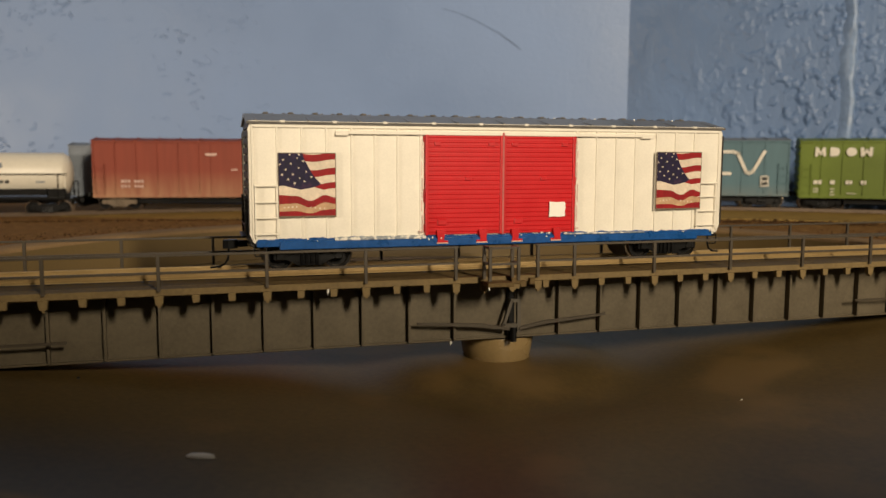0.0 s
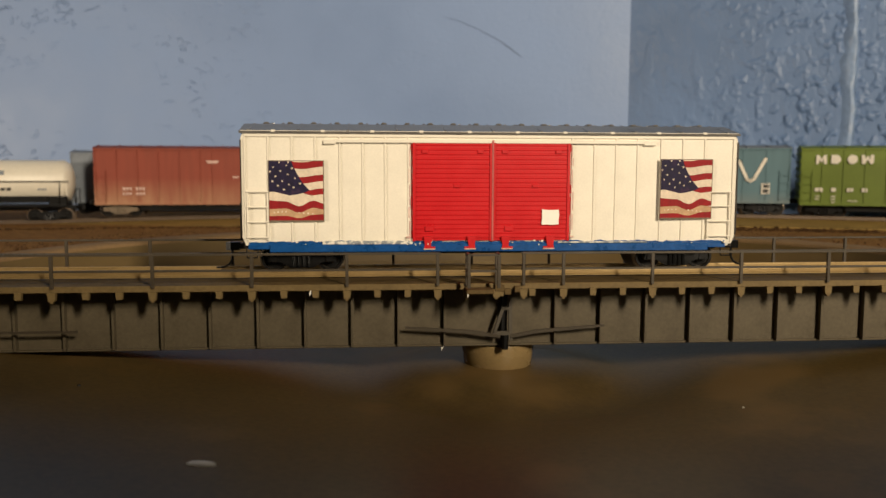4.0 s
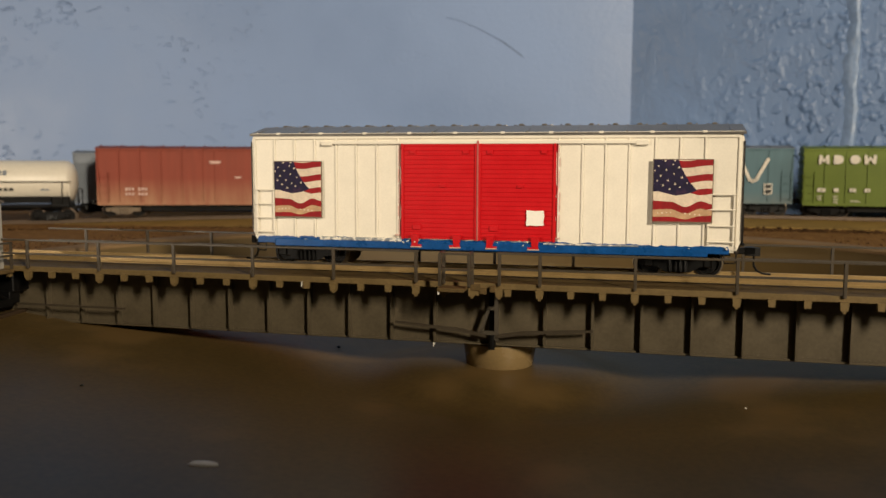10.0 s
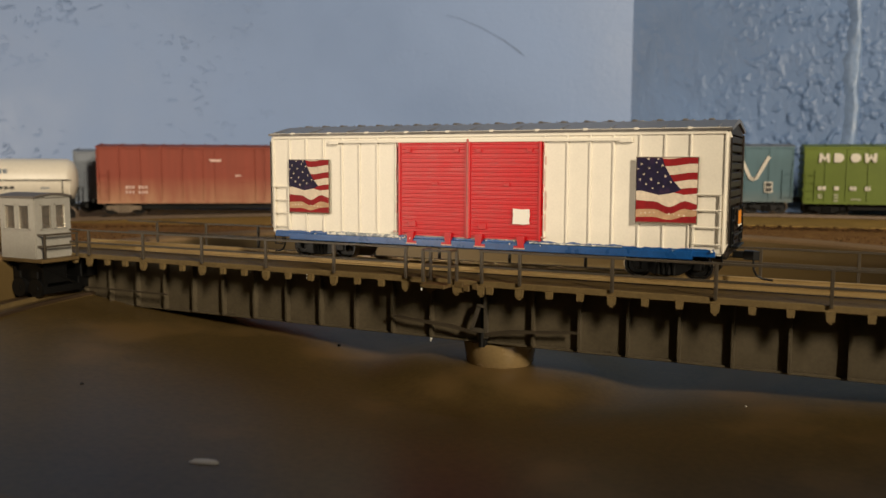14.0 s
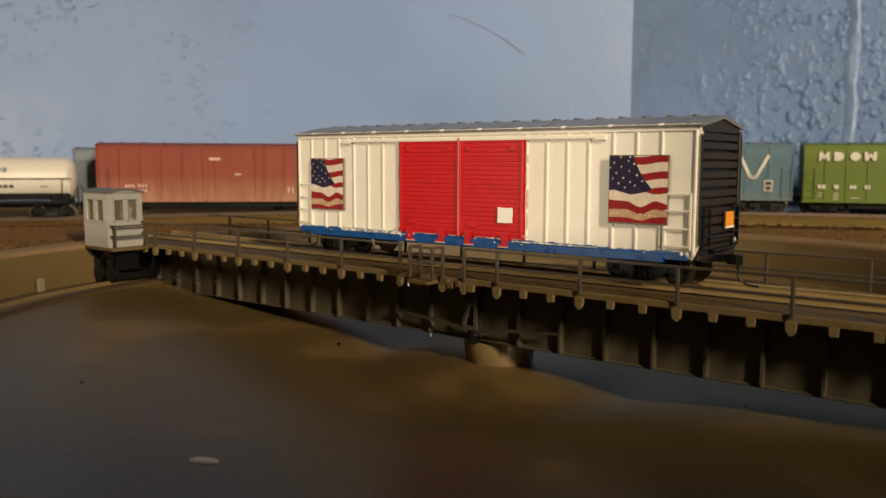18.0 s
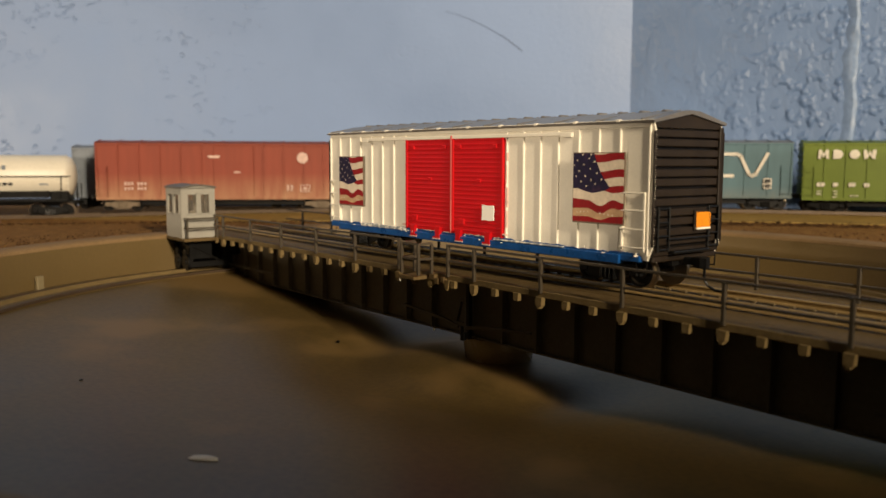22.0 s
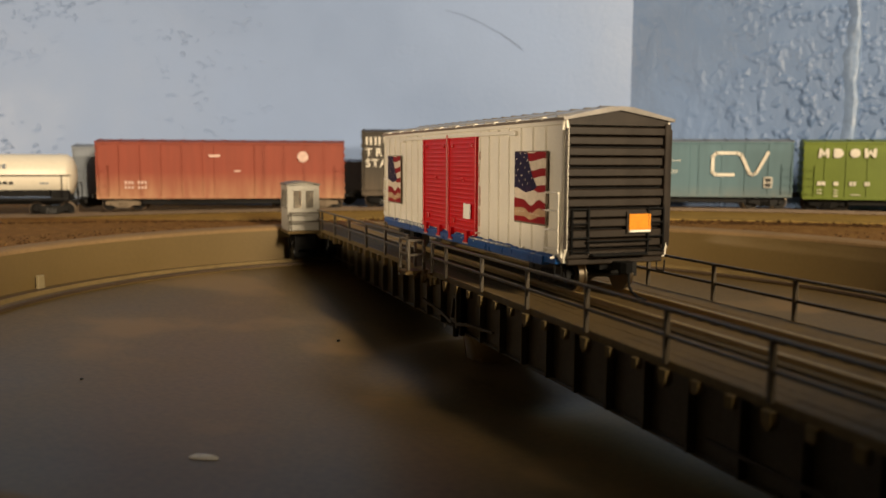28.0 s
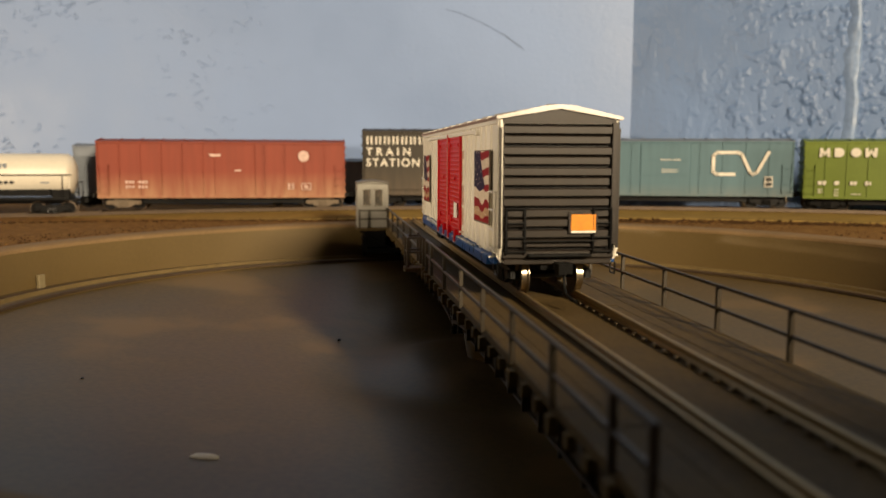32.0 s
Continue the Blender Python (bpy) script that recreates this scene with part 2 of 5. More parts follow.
BOX_DARK = dusty("boxcar_dark", (0.036, 0.029, 0.020), (0.10, 0.072, 0.046), 0.006, 0.030)

glass = bpy.data.materials.new("clear_pane")
glass.use_nodes = True
gb = glass.node_tree.nodes["Principled BSDF"]
gb.inputs["Transmission Weight"].default_value, gb.inputs["Roughness"].default_value = 0.9, 0.08
gb.inputs["Base Color"].default_value, gb.inputs["IOR"].default_value = (0.50, 0.46, 0.40, 1), 1.3

# ---- mesh helpers ----


def box(bm, x0, x1, y0, y1, z0, z1, bevel=0.0):
    vs = [bm.verts.new((x, y, z)) for x in (x0, x1) for y in (y0, y1) for z in (z0, z1)]
    fs = [bm.faces.new([vs[i] for i in q]) for q in
          ((0, 1, 3, 2), (4, 6, 7, 5), (0, 4, 5, 1), (2, 3, 7, 6), (0, 2, 6, 4), (1, 5, 7, 3))]
    if bevel:
        es = list({e for f in fs for e in f.edges})
        bmesh.ops.bevel(bm, geom=es, offset=bevel, segments=1, affect="EDGES", profile=0.5)
    return bm


def tube(bm, a, b, r, seg=8, r2=None):
    a, b = Vector(a), Vector(b)
    q = (b - a).to_track_quat("Z", "Y").to_matrix()
    r2 = r if r2 is None else r2
    rings = []
    for p, rad in ((a, r), (b, r2)):
        rings.append([bm.verts.new(p + q @ Vector((rad * math.cos(2 * math.pi * i / seg), rad * math.sin(2 * math.pi * i / seg), 0)))
                      for i in range(seg)])
    for i in range(seg):
        j = (i + 1) % seg
        bm.faces.new((rings[0][i], rings[0][j], rings[1][j], rings[1][i]))
    bm.faces.new(rings[0][::-1])
    bm.faces.new(rings[1])
    return bm


def sweep(bm, pts, r, seg=6):
    for a, b in zip(pts, pts[1:]):
        tube(bm, a, b, r, seg)
    return bm


def extrude_poly(bm, poly, a, b, axis="x"):
    """A closed outline swept from a to b along an axis. The outline is in the other two axes."""
    def at(u, v, w):
        return {"x": (w, u, v), "y": (u, w, v), "z": (u, v, w)}[axis]
    r0 = [bm.verts.new(at(u, v, a)) for u, v in poly]
    r1 = [bm.verts.new(at(u, v, b)) for u, v in poly]
    n = len(poly)
    for i in range(n):
        j = (i + 1) % n
        bm.faces.new((r0[i], r0[j], r1[j], r1[i]))
    bm.faces.new(r0[::-1])
    bm.faces.new(r1)
    return bm


def lathe(bm, profile, seg=96, close=False):
    rings = []
    for r, z in profile:
        if r < 1e-6:
            rings.append([bm.verts.new((0, 0, z))])
        else:
            rings.append([bm.verts.new((r * math.cos(2 * math.pi * i / seg), r * math.sin(2 * math.pi * i / seg), z)) for i in range(seg)])
    for a, b in zip(rings, rings[1:]):
        for i in range(seg):
            j = (i + 1) % seg
            q = [a[i % len(a)], a[j % len(a)], b[j % len(b)], b[i % len(b)]]
            q = list(dict.fromkeys(q))
            if len(q) > 2:
                bm.faces.new(q)
    return bm


def mesh_of(name, bm, mat, smooth=False):
    bmesh.ops.recalc_face_normals(bm, faces=bm.faces)
    me = bpy.data.meshes.new(name)
    bm.to_mesh(me)
    bm.free()
    me.materials.append(mat)
    if smooth:
        for p in me.polygons:
            p.use_smooth = True
        me.set_sharp_from_angle(angle=radians(38))
    return me


def part(name, bm, mat, parent, label="", smooth=False, at=None):
    ob = new(name, mesh_of(name, bm, mat, smooth))
    ob.parent = parent
    if at:
        ob.location = at
    if label:
        ob["label"] = label
    return ob


def repeat(name, me, parent, m, label=""):
    ob = new(name, me)
    ob.parent = parent
    ob.matrix_basis = m
    if label:
        ob["label"] = label
    return ob


def thing(name, bm, mat, label, category, kind="", smooth=False, group=""):
    return tagged(new(name, mesh_of(name, bm, mat, smooth)), label, category, group, kind)


def root(name, label, category, m, group=""):
    ob = tagged(new(name), label, category, group)
    ob.empty_display_size = 0.02
    ob.matrix_basis = m
    return ob


B = bmesh.new

# ---- the room, the wall and the table ----
wall = thing("wall_north", box(B(), -1.6, 0.1125, 0.43, 0.55, -0.8, 1.5), WALL_BLUE, "painted blue masonry wall behind the tracks", "wall", "structure")
wall_b = thing("wall_north_rough", extrude_poly(B(), [(0.1125, 0.4305), (1.4, -0.038), (1.45, 0.10), (0.1125, 0.55)], -0.8, 1.5, "z"), WALL_ROUGH_SHADED, "rough blue painted block wall with a raised joint", "wall", "structure")


def wall_details():
    bm = B()
    pts = [(-0.0500, 0.2045), (-0.0369, 0.2010), (-0.0195, 0.1935), (0.0004, 0.1827), (0.0150, 0.1720), (0.0185, 0.1690)]
    wid = [0.0002, 0.0003, 0.0004, 0.0006, 0.0007, 0.0002]
    up = [bm.verts.new((x, 0.4297, z + w)) for (x, z), w in zip(pts, wid)]
    dn = [bm.verts.new((x, 0.4297, z - w)) for (x, z), w in zip(pts, wid)]
    bk = [bm.verts.new((x, 0.4303, z)) for x, z in pts]
    for i in range(len(pts) - 1):
        bm.faces.new((dn[i], dn[i + 1], up[i + 1], up[i]))
        bm.faces.new((up[i], up[i + 1], bk[i + 1], bk[i]))
        bm.faces.new((bk[i], bk[i + 1], dn[i + 1], dn[i]))
    part("scuff_mark", bm, SCUFF, wall, "curved dark scuff on the paint")
    # lumpy vertical joint on the rough wall
    rnd = random.Random(11)
    bm, rows = B(), []
    for i in range(60):
        z = 0.03 + 0.0075 * i
        x = 0.277 + 0.0006 * math.sin(i * 0.7) + rnd.uniform(-0.0008, 0.0008)
        y = 0.3708 + (0.277 - x) * -0.364
        r = 0.0050 + rnd.uniform(-0.0009, 0.0009)
        d = 0.0046 + rnd.uniform(-0.0012, 0.0012)
        rows.append([bm.verts.new((x + a * r * 0.94 - b * d * 0.34, y - a * r * 0.34 - b * d * 0.94, z)) for a, b in ((-1.8, -0.4), (-0.8, 0.6), (0, 1), (0.5, 0.8), (1, -0.4))])
    for a, b in zip(rows, rows[1:]):
        for k in range(4):
            bm.faces.new((a[k], a[k + 1], b[k + 1], b[k]))
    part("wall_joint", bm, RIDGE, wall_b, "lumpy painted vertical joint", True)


wall_details()


def room_shell():
    for name, q in (("wall_west", (-1.7, -1.6, -2.3, 0.55)), ("wall_east", (1.8, 1.9, -2.3, 0.55)), ("wall_south", (-1.7, 1.9, -2.4, -2.3))):
        thing(name, box(B(), *q, -0.8, 1.5), ROOM, "plain painted room wall", "wall", "structure")
    # unseen screen added behind the viewpoint to shade the pit front: its top falls to the east and steps down at its
    # west end
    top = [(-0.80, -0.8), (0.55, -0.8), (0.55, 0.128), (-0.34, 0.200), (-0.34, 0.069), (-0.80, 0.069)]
    thing("shade_screen", extrude_poly(B(), top, -0.40, -0.36, "y"), ROOM, "added unseen shade screen with a sloping top", "wall", "structure")
    thing("floor", box(B(), -1.7, 1.9, -2.4, 0.55, -0.9, -0.8), ROOM, "plain room floor", "floor", "structure")
    thing("ceiling", box(B(), -1.7, 1.9, -2.4, 0.55, 1.5, 1.6), ROOM, "plain room ceiling", "ceiling", "structure")


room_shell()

PIT_R, TABLE_Z = 0.2305, 0.0312


def table_top():
    bm = B()
    n = 128
    bounds = (-1.1, 1.1, -0.62, 0.415)
    inner, outer = [], []
    for i in range(n):
        a = 2 * math.pi * i / n
        c, s = math.cos(a), math.sin(a)
        k = min((bounds[1] if c > 0 else bounds[0]) / c if abs(c) > 1e-9 else 9, (bounds[3] if s > 0 else bounds[2]) / s if abs(s) > 1e-9 else 9)
        inner.append((PIT_R * c, PIT_R * s))
        outer.append((k * c, k * s))
    rings = []
    for k, pts in enumerate((0, 0.12, 0.3, 1.0)):
        rings.append([bm.verts.new((p[0] + (q[0] - p[0]) * pts, p[1] + (q[1] - p[1]) * pts, TABLE_Z)) for p, q in zip(inner, outer)])
    rings.append([bm.verts.new((q[0], q[1], TABLE_Z - 0.03)) for q in outer])
    rings.append([bm.verts.new((q[0], q[1], TABLE_Z - 0.03)) for q in inner])
    rings.append(rings[0])
    for a, b in zip(rings, rings[1:]):
        for i in range(n):
            j = (i + 1) % n
            bm.faces.new((a[i], a[j], b[j], b[i]))
    ob = thing("ground", bm, SOIL, "brown scenic soil covering the layout table", "ground", "structure")
    ob.matrix_basis = pose(0, 0, 0, 0.2, 0, 0)
    return ob


table_top()


def turntable_pit():
    pit = root("turntable_pit", "round tan turntable pit with a rail ring", "turntable pit", pose(0, 0, 0, 0.43, 0.74, 0))
    part("pit_floor", lathe(B(), [(0, -0.0012), (0.016, -0.0014), (0.030, -0.0017), (0.036, -0.0024), (0.043, -0.0040), (0.050, -0.0055), (0.058, -0.0057), (0.066, -0.0046), (0.075, -0.0029), (0.090, -0.0008), (0.105, 0.0002), (0.12, 0.0010), (0.15, 0.0034), (0.175, 0.0056), (0.190, 0.0073), (0.2030, 0.0088)], 128), PIT_FLOOR, pit, "dark glossy brown floor", True)
    part("ring_ledge", lathe(B(), [(0.2025, 0.0064), (0.2027, 0.0097), (0.2033, 0.0102), (0.2088, 0.0102), (0.2090, 0.0098), (0.2265, 0.0100)], 160), PIT_WALL, pit, "", True)
    part("ring_rail", lathe(B(), [(0.2096, 0.0098), (0.2098, 0.0118), (0.2112, 0.0118), (0.2114, 0.0098)], 160), DECK_EDGE_LIT, pit, "tan ring rail")
    # flat dark strips on the ledge; the outer one paints shade at the wall's foot
    for r0, r1 in ((0.2020, 0.2050), (0.2172, 0.2206)):
        part("ring_dark_strip", lathe(B(), [(r0, 0.0094), (r0 + 0.0002, 0.0105), (r1 - 0.0002, 0.0105), (r1, 0.0094)], 160), RUST_RAIL, pit, "dark strip beside the ring rail, the outer one painted shade")
    level = pose(0, 0, 0, 0.43, 0.74, 0).inverted() @ pose(0, 0, 0, 0.2, 0.10, 0)
    shell = part("pit_wall", lathe(B(), [(0.2246, 0.0040), (0.2256, 0.0290), (0.2258, 0.0312)], 160), PIT_WALL, pit, "smooth tan curved wall", True)
    lip = part("rim_lip", lathe(B(), [(0.2256, 0.0300), (0.2258, 0.0314), (0.2266, 0.0320), (0.2330, 0.0330), (0.2352, 0.0322), (0.2356, 0.0290)], 160), RIM, pit, "pale plaster rim", True)
    for ob in (shell, lip):
        ob.matrix_basis = level
    return pit


turntable_pit()


def soil_clumps():
    """Loose crumbs of scenic soil on the bank between the pit rim and the tracks."""
    rnd = random.Random(31)
    verts, faces = [], []
    for i in range(2200):
        a, r = radians(rnd.uniform(8, 172)), rnd.uniform(0.2365, 0.290)
        c = Vector((r * math.cos(a), r * math.sin(a), TABLE_Z + 0.0009 * r))
        k = rnd.uniform(0.0003, 0.0011)
        base = len(verts)
        for d in ((1, 0, 0), (-1, 0, 0), (0, 1, 0), (0, -1, 0), (0, 0, 1), (0, 0, -0.5)):
            verts.append(c + Vector([q * k * rnd.uniform(0.6, 1.3) for q in d]) + Vector((rnd.uniform(-0.3, 0.3) * k, rnd.uniform(-0.3, 0.3) * k, 0)))
        for f in ((0, 2, 4), (2, 1, 4), (1, 3, 4), (3, 0, 4), (2, 0, 5), (1, 2, 5), (3, 1, 5), (0, 3, 5)):
            faces.append([base + q for q in f])
    me = bpy.data.meshes.new("soil_clumps")
    me.from_pydata(verts, [], faces)
    me.materials.append(BALLAST)
    tagged(new("soil_clumps", me), "loose brown soil crumbs along the pit rim", "soil", "", "stuff")


soil_clumps()


def pivot_base():
    bm = lathe(B(), [(0, -0.0024), (0.0124, -0.0024), (0.0128, -0.0018), (0.0141, 0.0068), (0.0139, 0.0075), (0.0, 0.0075)], 48)
    thing("pivot_base", bm, BRASS, "tan round pivot base in the pit centre", "pivot", smooth=True)


pivot_base()
mk = thing("ring_marker", box(B(), -0.0009, 0.0009, -0.0020, 0.0020, -0.0012, 0.0072, 0.0003), MARKER, "small pale block standing by the ring rail", "marker")
mk.matrix_basis = pose(-0.2150, 0.0545, 0.0125, 0, 0, -14)

# ---- tracks behind the pit ----


def main_y(x):
    return 0.318 - 0.45 * (x - 0.03) ** 2


def main_z(x):
    return 0.0395 - 0.026 * (x - 0.12) ** 2


def track(name, fy, fz, x0, x1, label, bed, wood):
    tr = root(name, label, "railway track", pose(0, 0, 0))
    n = 40
    xs = [x0 + (x1 - x0) * i / n for i in range(n + 1)]

    def side(x):
        e = 1e-3
        d = Vector((2 * e, fy(x + e) - fy(x - e), 0)).normalized()
        return Vector((-d.y, d.x, 0))

    def strip(prof):
        bm = B()
        rows = []
        for x in xs:
            c, s = Vector((x, fy(x), fz(x))), side(x)
            rows.append([bm.verts.new(c + s * u + Vector((0, 0, v))) for u, v in prof])
        m = len(prof)
        for a, b in zip(rows, rows[1:]):
            for i in range(m):
                bm.faces.new((a[i], a[(i + 1) % m], b[(i + 1) % m], b[i]))
        bm.faces.new(rows[0])
        bm.faces.new(rows[-1][::-1])
        return bm
    part("roadbed", strip([(-0.0620, -0.0110), (-0.0610, -0.0050), (-0.0195, -0.0025), (0.0195, -0.0025), (0.0205, -0.0110)]), bed, tr, "golden cork roadbed")
    part("bed_shoulder", strip([(-0.0690, -0.0112), (-0.0636, -0.0066), (-0.0612, -0.0056), (-0.0615, -0.0110)]), BALLAST, tr, "dark ragged ballast shoulder")
    for s in (-1, 1):
        y = s * 0.00825
        part("rail", strip([(y - 0.0008, -0.0022), (y - 0.0004, 0), (y + 0.0004, 0), (y + 0.0008, -0.0022)]), RUST_RAIL, tr, "brown steel rail")
    me = mesh_of("tie", box(B(), -0.0013, 0.0013, -0.015, 0.015, -0.0016, 0), wood)
    x = x0
    while x < x1:
        s = side(x)
        repeat("tie", me, tr, Matrix.Translation((x, fy(x), fz(x) - 0.0023)) @ pose(0, 0, 0, 0, 0, math.degrees(math.atan2(-s.x, s.y))))
        x += 0.0062
    return tr


track("main_track", main_y, main_z, -0.56, 0.56, "railway track on golden cork roadbed with parked cars", CORK, TIE_GOLD)

def ballast_crumbs():
    """Loose dark crumbs along the front shoulder of the roadbed."""
    rnd = random.Random(47)
    verts, faces = [], []
    for i in range(2600):
        x = rnd.uniform(-0.50, 0.50)
        u = rnd.uniform(0.0600, 0.0720)
        c = Vector((x, main_y(x) - u, max(main_z(x) - 0.0054 - 0.8 * max(0, u - 0.0625), TABLE_Z + 0.0009)))
        k = rnd.uniform(0.0003, 0.0010)
        base = len(verts)
        for d in ((1, 0, 0), (-1, 0, 0), (0, 1, 0), (0, -1, 0), (0, 0, 1), (0, 0, -0.5)):
            verts.append(c + Vector([q * k * rnd.uniform(0.5, 1.5) for q in d]))
        for f in ((0, 2, 4), (2, 1, 4), (1, 3, 4), (3, 0, 4), (2, 0, 5), (1, 2, 5), (3, 1, 5), (0, 3, 5)):
            faces.append([base + q for q in f])
    me = bpy.data.meshes.new("ballast_crumbs")
    me.from_pydata(verts, [], faces)
    me.materials.append(BALLAST)
    tagged(new("ballast_crumbs", me), "loose dark ballast crumbs along the roadbed", "ballast", "", "stuff")


ballast_crumbs()

# ---- running gear ----


def wheel_mesh(mat, r=0.0048, w=0.0022):
    bm = B()
    prof = [(0, -0.4), (0.0018, -0.4), (0.0020, -0.1), (r * 0.78, -0.1), (r * 0.82, -0.5), (r * 1.0, -0.5), (r * 1.0, 0.25), (r * 1.16, 0.32), (r * 1.16, 0.5), (r * 0.8, 0.5), (0, 0.45)]
    lathe(bm, [(a, b * w) for a, b in prof], 28)
    bmesh.ops.rotate(bm, verts=bm.verts, matrix=Matrix.Rotation(radians(-90), 3, "X"))
    me = mesh_of("wheel", bm, mat, True)
    me.materials.append(BLACK)
    for p in me.polygons:
        c = p.center
        if c.y < 0 and math.hypot(c.x, c.z) < r * 0.96 and abs(p.normal.y) > 0.5:
            p.material_index = 1
    return me


WHEEL, DARK_WHEEL = wheel_mesh(STEEL), wheel_mesh(RUST_RAIL)


def truck(parent, x, mat=BLACK, wheelbase=0.0199, label="", wheel=None, drop=0.0):
    """Two side frames with springs and journals, a bolster, and two axles with wheels."""
    h = wheelbase / 2
    bm = B()
    for s in (-1, 1):
        y = s * 0.0112
        out = [(-h - 0.0022, 0.0038), (-h - 0.002, 0.0066), (-h + 0.003, 0.0070), (-0.0045, 0.0078), (0.0045, 0.0078), (h - 0.003, 0.0070), (h + 0.002, 0.0066),
               (h + 0.0022, 0.0038), (h - 0.0025, 0.0036), (0.0040, 0.0016), (-0.0040, 0.0016), (-h + 0.0025, 0.0036)]
        extrude_poly(bm, out, y - 0.0007, y + 0.0007, "y")
        for k in (-0.0026, -0.0009, 0.0009, 0.0026):
            tube(bm, (k, y + s * 0.0009, 0.0020), (k, y + s * 0.0009, 0.0058), 0.0007, 8)
        for k in (-h, h):
            box(bm, k - 0.0014, k + 0.0014, y - 0.0014, y + 0.0014, 0.0036, 0.0062, 0.0003)
    box(bm, -0.003, 0.003, -0.011, 0.011, 0.0042, 0.0072)
    for k in (-h, h):
        tube(bm, (k, -0.0108, 0.0048), (k, 0.0108, 0.0048), 0.0011, 8)
    tk = part("truck", bm, mat, parent, label, at=(x, 0, -drop))
    for k in (-h, h):
        for s in (-1, 1):
            repeat("wheel", wheel or WHEEL, tk, Matrix.Translation((k, s * 0.0080, 0.0048)) @ pose(0, 0, 0, 0, 0, 180 if s > 0 else 0))
    return tk


def coupler(parent, x, sgn, hose=True):
    bm = B()
    box(bm, min(x, x + sgn * 0.0042), max(x, x + sgn * 0.0042), -0.0014, 0.0014, 0.0074, 0.0096, 0.0003)
    ys = [(0.0036, -0.0016), (0.0068, -0.0028), (0.0086, -0.0021), (0.0081, 0.0002), (0.0066, 0.0004), (0.0069, 0.0023), (0.0051, 0.0024), (0.0036, 0.0016)]
    extrude_poly(bm, [(x + sgn * a, b) for a, b in ys], 0.0070, 0.0100, "z")
    part("coupler", bm, BLACK, parent)
    if hose:
        pts = [(x + sgn * 0.0066, 0, 0.0070), (x + sgn * 0.0068, 0, 0.0034), (x + sgn * 0.0078, 0.0004, 0.0016), (x + sgn * 0.0098, 0.0010, 0.0005), (x + sgn * 0.0128, 0.0016, 0.0002)]
        part("brake_hose", sweep(B(), pts, 0.0004), BLACK, parent, "curved black air hose")


# ---- the boxcar on the bridge ----


def px(p):
    """Pixel columns across the camera's view of the side, to metres from the middle of the body."""
    return -0.0892 + (p - 421) * 0.0001986


HL, HW = 0.0892, 0.0174
Z_SILL, Z_FLOOR, Z_EAVE, Z_PEAK = 0.0078, 0.0113, 0.0498, 0.0533


def wavy_strip(bm, x0, x1, y, z0, z1, amp, step=0.0006, thick=0.0004, seed=1):
    """A painted strip with an uneven upper edge."""
    rnd = random.Random(seed)
    n = max(2, int((x1 - x0) / step))
    tops, prev = [], 0.0
    for i in range(n + 1):
        prev = 0.7 * prev + rnd.uniform(-amp, amp)
        tops.append(z1 + prev)
    for i in range(n):
        a, b = x0 + (x1 - x0) * i / n, x0 + (x1 - x0) * (i + 1) / n
        v = [bm.verts.new(q) for q in ((a, y, z0), (b, y, z0), (b, y, tops[i + 1]), (a, y, tops[i]),
                                       (a, y + thick, z0), (b, y + thick, z0), (b, y + thick, tops[i + 1]), (a, y + thick, tops[i]))]
        bm.faces.new((v[0], v[1], v[2], v[3]))
        bm.faces.new((v[3], v[2], v[6], v[7]))
    bmesh.ops.remove_doubles(bm, verts=bm.verts, dist=1e-6)
    return bm


STARS = ((.09, .11), (.22, .17), (.33, .085), (.43, .13), (.13, .26), (.35, .23), (.25, .335), (.48, .29), (.07, .34), (.17, .41), (.37, .39), (.57, .375), (.03, .18), (.2, .03), (.36, .03), (.45, .44), (.28, .47))


